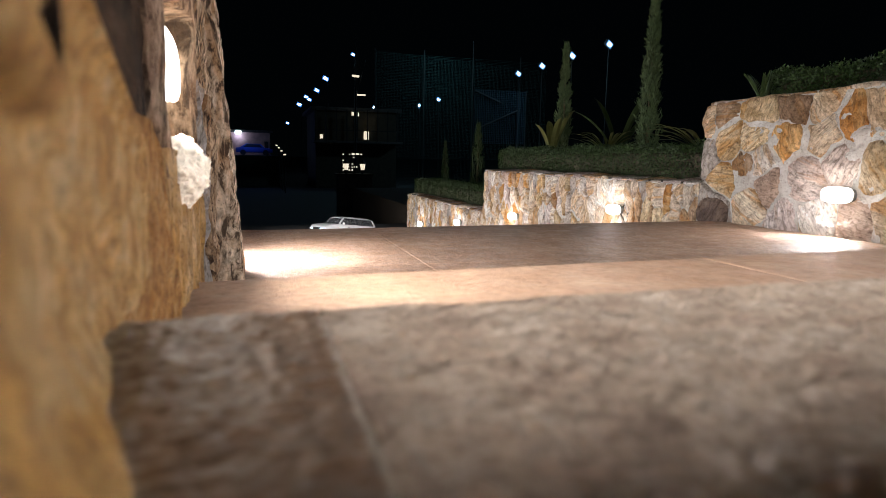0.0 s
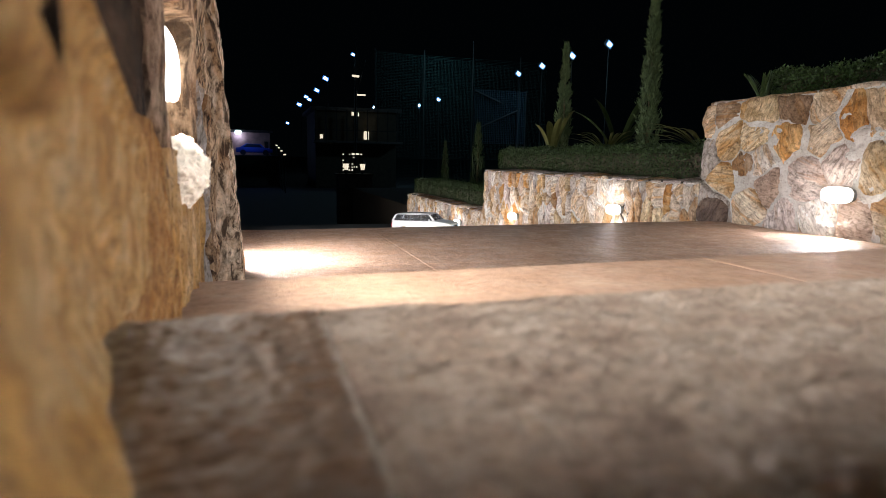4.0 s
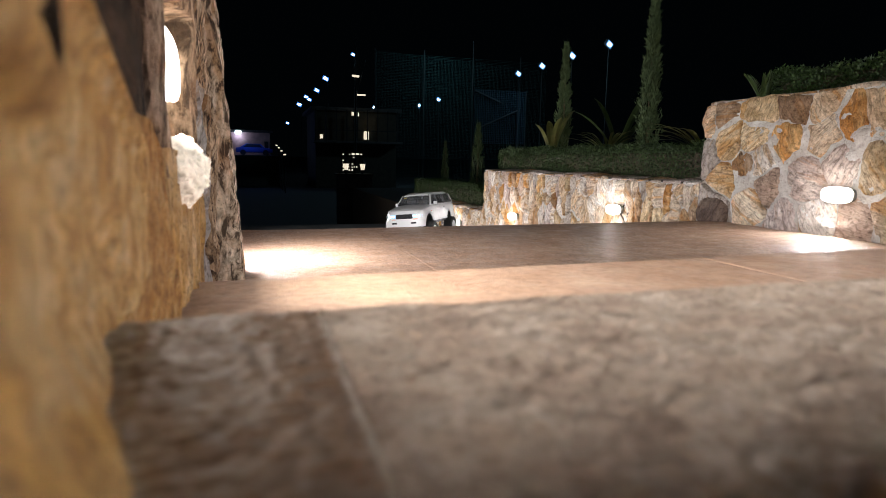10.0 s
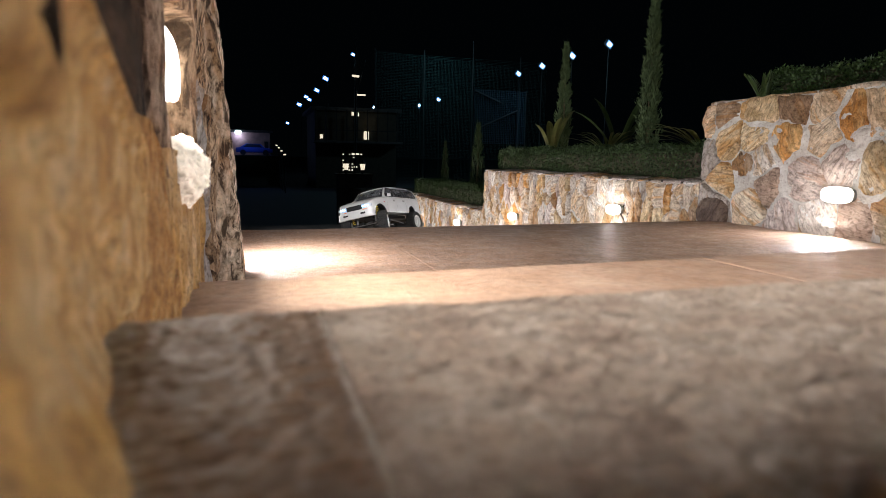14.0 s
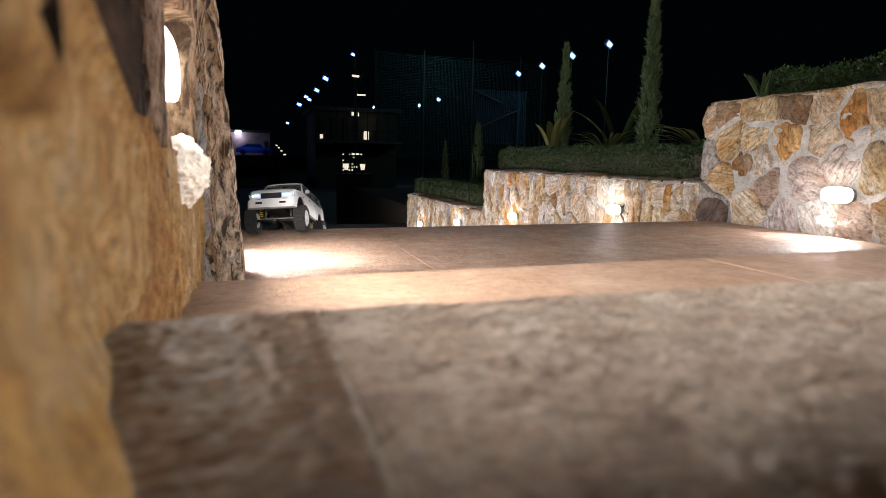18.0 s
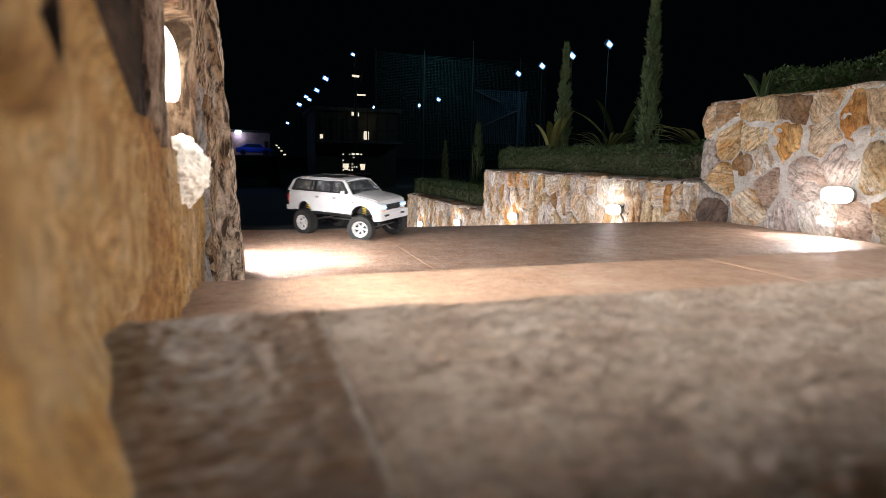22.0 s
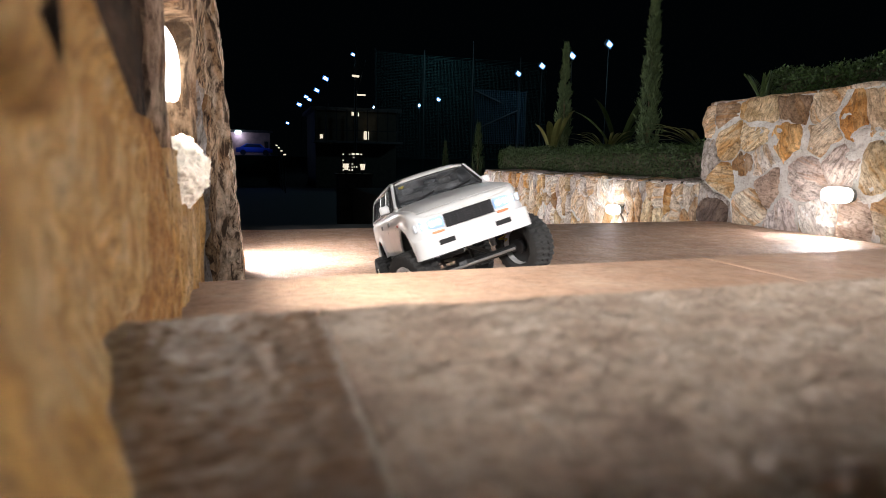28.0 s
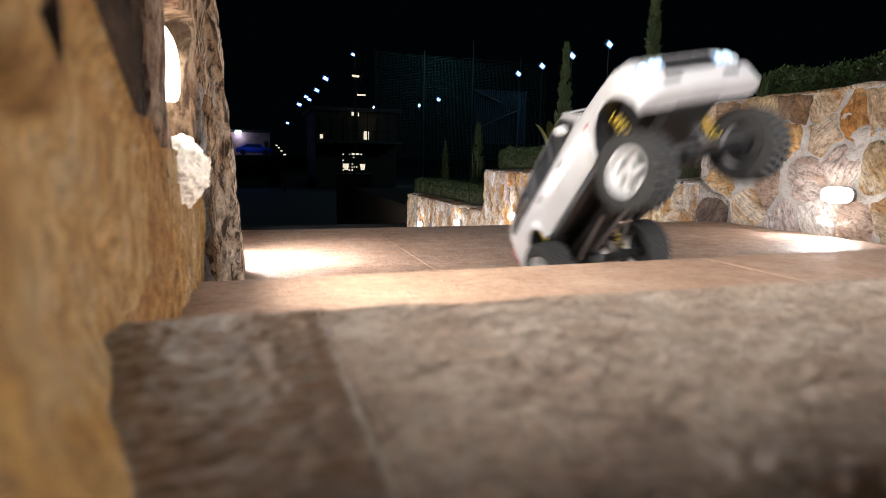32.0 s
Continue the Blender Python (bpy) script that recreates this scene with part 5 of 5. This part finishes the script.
        pane.visible_shadow = False
        seal = [p + Vector((push, 0, 0.0004)) for p in rounded_poly(c, 0.007)]
        part("screen_seal", sweep(seal, 0.0027, 6, True), BLACK, cabin)
    for s in (-1, 1):
        part("pillar", sweep([(0.0945, s * 0.0805, 0.155), (0.071, s * 0.0733, 0.179), (0.0505, s * 0.0667, 0.199)], 0.0034, 8), PAINT, cabin)
        part("pillar", sweep([(-0.2445, s * 0.0795, 0.155), (-0.231, s * 0.0722, 0.179), (-0.2205, s * 0.0664, 0.197)], 0.0036, 8), PAINT, cabin)
    for s in (-1, 1):
        part("wiper", sweep([(0.0965, s * 0.033 - 0.02, 0.158), (0.0945, s * 0.033 - 0.014, 0.1605), (0.0862, s * 0.033 + 0.026, 0.1675)], 0.0017, 5), BLACK, cabin)
        for x in (0.02, -0.075):
            part("seat", box(x - 0.012, x + 0.006, s * 0.036 - 0.024, s * 0.036 + 0.024, 0.158, 0.18, 0.005), BEIGE, cabin)
            part("headrest", box(x - 0.013, x - 0.003, s * 0.036 - 0.011, s * 0.036 + 0.011, 0.181, 0.192, 0.003), BEIGE, cabin)
    part("dashboard", box(0.052, 0.08, -0.07, 0.07, 0.157, 0.166, 0.003), BLACK, cabin)
    part("inner_mirror", box(0.046, 0.05, -0.011, 0.011, 0.186, 0.192, 0.001), BLACK, cabin)
    part("yellow_sticker", slab([(0.0545, -0.058, 0.19), (0.0545, -0.048, 0.19), (0.0505, -0.048, 0.194), (0.0505, -0.058, 0.194)], 0.0006), YELLOW, cabin)
    # chassis, axles, links
    chassis = part("chassis", box(-0.21, 0.2, -0.034, 0.034, 0.066, 0.084, 0.003), BLACK, car)
    part("inner_arch", box(-0.2, 0.2, -0.06, 0.06, 0.083, 0.125, 0.004), BLACK, car)
    axles = {}
    for x in (0.145, -0.145):
        ax = axles[x > 0] = part("axle", tube((x, -0.078, HUB), (x, 0.078, HUB), 0.0065, 0.0065, 10), BLACK, car)
        part("differential", turned([(0.002, -0.016), (0.014, -0.012), (0.017, 0), (0.014, 0.012), (0.002, 0.016)], 12, "Y"), BLACK, ax).matrix_basis = pose(x + 0.004, -0.012, HUB)
        part("steering_link", tube((x + (0.022 if x > 0 else -0.022), -0.07, HUB), (x + (0.022 if x > 0 else -0.022), 0.07, HUB), 0.0024, 0.0024, 8), STEEL, ax)
        for s in (-1, 1):
            part("shock", tube((x - 0.012, s * 0.05, 0.05), (x - 0.02, s * 0.046, 0.112), 0.0045, 0.0045, 8), STEEL, car)
            spring(x - 0.008, s * 0.0655, 0.052, 0.116, 0.0065, car)
            part("trailing_link", tube((x, s * 0.04, 0.04), (x * 0.25, s * 0.028, 0.062), 0.003, 0.003, 8), STEEL, car)
    part("gearbox", box(-0.04, 0.04, -0.028, 0.028, 0.05, 0.075, 0.006), BLACK, car)
    part("drive_shaft", tube((-0.13, -0.012, 0.045), (0.13, -0.012, 0.048), 0.0032, 0.0032, 8), STEEL, car)
    wheels = [wheel_thing(car, x, y) for x in (0.145, -0.145) for y in (0.094, -0.094)]
    return car, wheels, axles[True]


# ---- what moves ----
# seconds, x, y, z, roll, pitch, heading of the car
DRIVE = [
    (0, 0.550, 4.130, -0.321, 1.8, -7.6, -150.0),
    (0.5, 0.604, 4.137, -0.321, 1.9, -5.4, -147.4),
    (1, 0.664, 4.094, -0.319, 3.7, -5.3, -143.1),
    (1.5, 0.631, 4.146, -0.320, 6.7, -8.4, -142.2),
    (2, 0.404, 3.995, -0.274, 31.4, -9.8, -89.8),
    (2.5, 0.467, 4.084, -0.315, 3.4, -11.9, -79.2),
    (3, 0.615, 4.262, -0.310, 6.1, -1.4, -61.2),
    (3.5, 0.956, 4.193, -0.311, -1.3, -2.0, -24.1),
    (4.5, 1.165, 3.677, -0.231, 2.0, -2.0, -72.0),
    (5.5, 1.189, 3.069, -0.156, 0.5, -0.8, -113.6),
    (6, 1.124, 2.990, -0.137, 14.2, -2.1, -108.4),
    (7, 1.027, 2.998, -0.113, -0.6, -13.9, -125.7),
    (7.5, 0.958, 2.903, -0.105, 8.4, -12.7, -114.8),
    (8, 0.896, 2.757, -0.095, 20.0, -7.9, -110.4),
    (9, 0.762, 2.608, -0.070, -0.1, -0.6, -124.0),
    (10, 0.721, 2.614, -0.072, 5.5, -1.1, -125.1),
    (11, 0.663, 2.634, -0.051, 14.8, -5.7, -123.2),
    (11.5, 0.564, 2.502, -0.039, 15.7, -10.1, -130.8),
    (12, 0.532, 2.520, -0.040, 15.9, -10.6, -134.7),
    (13, 0.534, 2.685, -0.053, 13.1, -5.7, -131.2),
    (14, 0.547, 2.646, -0.053, 14.3, -5.2, -132.2),
    (14.5, 0.583, 2.638, -0.063, 8.5, -4.0, -131.5),
    (16.5, 0.401, 2.514, -0.044, 19.7, -7.9, -135.1),
    (17, 0.279, 2.494, -0.040, 20.3, -9.9, -139.8),
    (17.5, 0.137, 2.450, -0.025, 3.6, -17.8, -128.4),
    (18, 0.119, 2.391, -0.023, 4.4, -17.3, -110.0),
    (19, 0.142, 2.393, -0.018, 7.2, -18.0, -82.8),
    (20, 0.146, 2.403, -0.027, -3.7, -17.0, -79.3),
    (20.5, 0.143, 2.449, -0.029, -4.3, -16.6, -71.9),
    (21, 0.167, 2.303, 0.025, -0.5, -14.1, -82.7),
    (21.5, 0.231, 2.295, 0.016, 18.4, -2.7, -67.6),
    (22, 0.335, 2.245, 0.011, 4.4, 1.0, -51.1),
    (22.5, 0.476, 2.043, 0.017, 2.7, 1.1, -52.6),
    (23, 0.568, 1.795, 0.011, 0.2, 0.8, -69.0),
    (24, 0.582, 1.596, 0.015, 1.3, 1.5, -84.3),
    (25, 0.541, 1.430, 0.013, 0.8, 0.7, -97.8),
    (25.5, 0.523, 1.379, 0.015, 2.5, -0.3, -102.7),
    (27.5, 0.380, 1.148, 0.052, 4.9, -17.0, -110.8),
    (28, 0.334, 0.984, 0.066, 17.4, -10.5, -94.5),
    (28.3, 0.339, 0.975, 0.074, 13.2, -8.1, -89.3),
    (28.5, 0.352, 0.938, 0.089, 8.4, -2.3, -84.3),
    (29, 0.457, 0.805, 0.100, 0.4, -2.6, -72.9),
    (30, 0.481, 0.784, 0.096, 2.2, -3.2, -82.9),
    (31, 0.487, 0.807, 0.095, 0.8, -2.9, -80.2),
    (31.5, 0.495, 0.792, 0.098, 2.7, -2.6, -81.8),
    (31.7, 0.495, 0.765, 0.106, 1.1, -5.2, -94.3),
    (31.8, 0.505, 0.766, 0.112, 4.9, -6.1, -97.4),
    (31.9, 0.495, 0.740, 0.142, 11.0, -21.5, -94.7),
    (32, 0.526, 0.716, 0.184, 12.6, -39.2, -94.0),
]
# seconds, steering angle of the front wheels
STEER = [(0, 10), (2, 20), (3, -10), (5.5, -10), (6, 5), (7, 15), (8, 10), (9, -10), (10, 0), (11, 22), (12, 26), (14.5, 20), (16.5, 22), (17.5, 24), (18, 0), (18.6, 26), (19.3, 26), (20, -22), (20.7, -12),
         (21.5, 18), (22, 22), (22.5, 6), (23, -30), (23.6, -33), (24.2, -33), (25, -16), (25.5, -12), (27.5, 0), (28, 22), (28.5, 20), (29, -20), (29.6, -30), (31.2, -28), (31.7, 5), (32, 14)]


def motions(car, wheels, axle):
    walk(car, [(t, pose(x, y, z, rx, ry, rz)) for t, x, y, z, rx, ry, rz in DRIVE])
    ts = [d[0] for d in DRIVE]
    xs, ys, hs = ([d[i] for d in DRIVE] for i in (1, 2, 6))
    times = [i / 10 for i in range(321)]
    px, py = np.interp(times, ts, xs), np.interp(times, ts, ys)
    head = np.radians(np.interp(times, ts, hs))
    step = np.diff(px) * np.cos(head[1:]) + np.diff(py) * np.sin(head[1:])
    turn = np.degrees(np.concatenate([[0], np.cumsum(np.clip(step / 0.0487, -1.2, 1.2))]))
    late = np.clip((np.array(times) - 31.6) / 0.4, 0, 1) * 240
    steer = np.interp(times, [s[0] for s in STEER], [s[1] for s in STEER])
    droop = np.interp(times, [31.6, 31.9, 32], [0, -0.008, -0.011])
    extra = np.interp(times, [31.6, 31.9, 32], [0, -0.005, -0.008])
    walk(axle, [(t, pose(0, 0, droop[k])) for k, t in enumerate(times) if k % 40 == 0 or t > 31.4])
    for i, w in enumerate(wheels):
        x, y = (0.145 if i < 2 else -0.145), (0.094 if i % 2 == 0 else -0.094)
        rows = []
        for k, t in enumerate(times):
            m = pose(x, y, HUB + (droop[k] + (0, extra[k], 0, 0)[i] if i < 2 else 0), 0, 0, steer[k] if i < 2 else 0) @ pose(0, 0, 0, 0, turn[k] + late[k], 0)
            rows.append((t, m))
        walk(w, rows)


build_steps()
build_ground()
build_unseen_back()
build_right_walls()
build_left_wall()
build_lamps()
build_plants()
build_distance()
CAR, WHEELS, FRONT_AXLE = build_car()
motions(CAR, WHEELS, FRONT_AXLE)
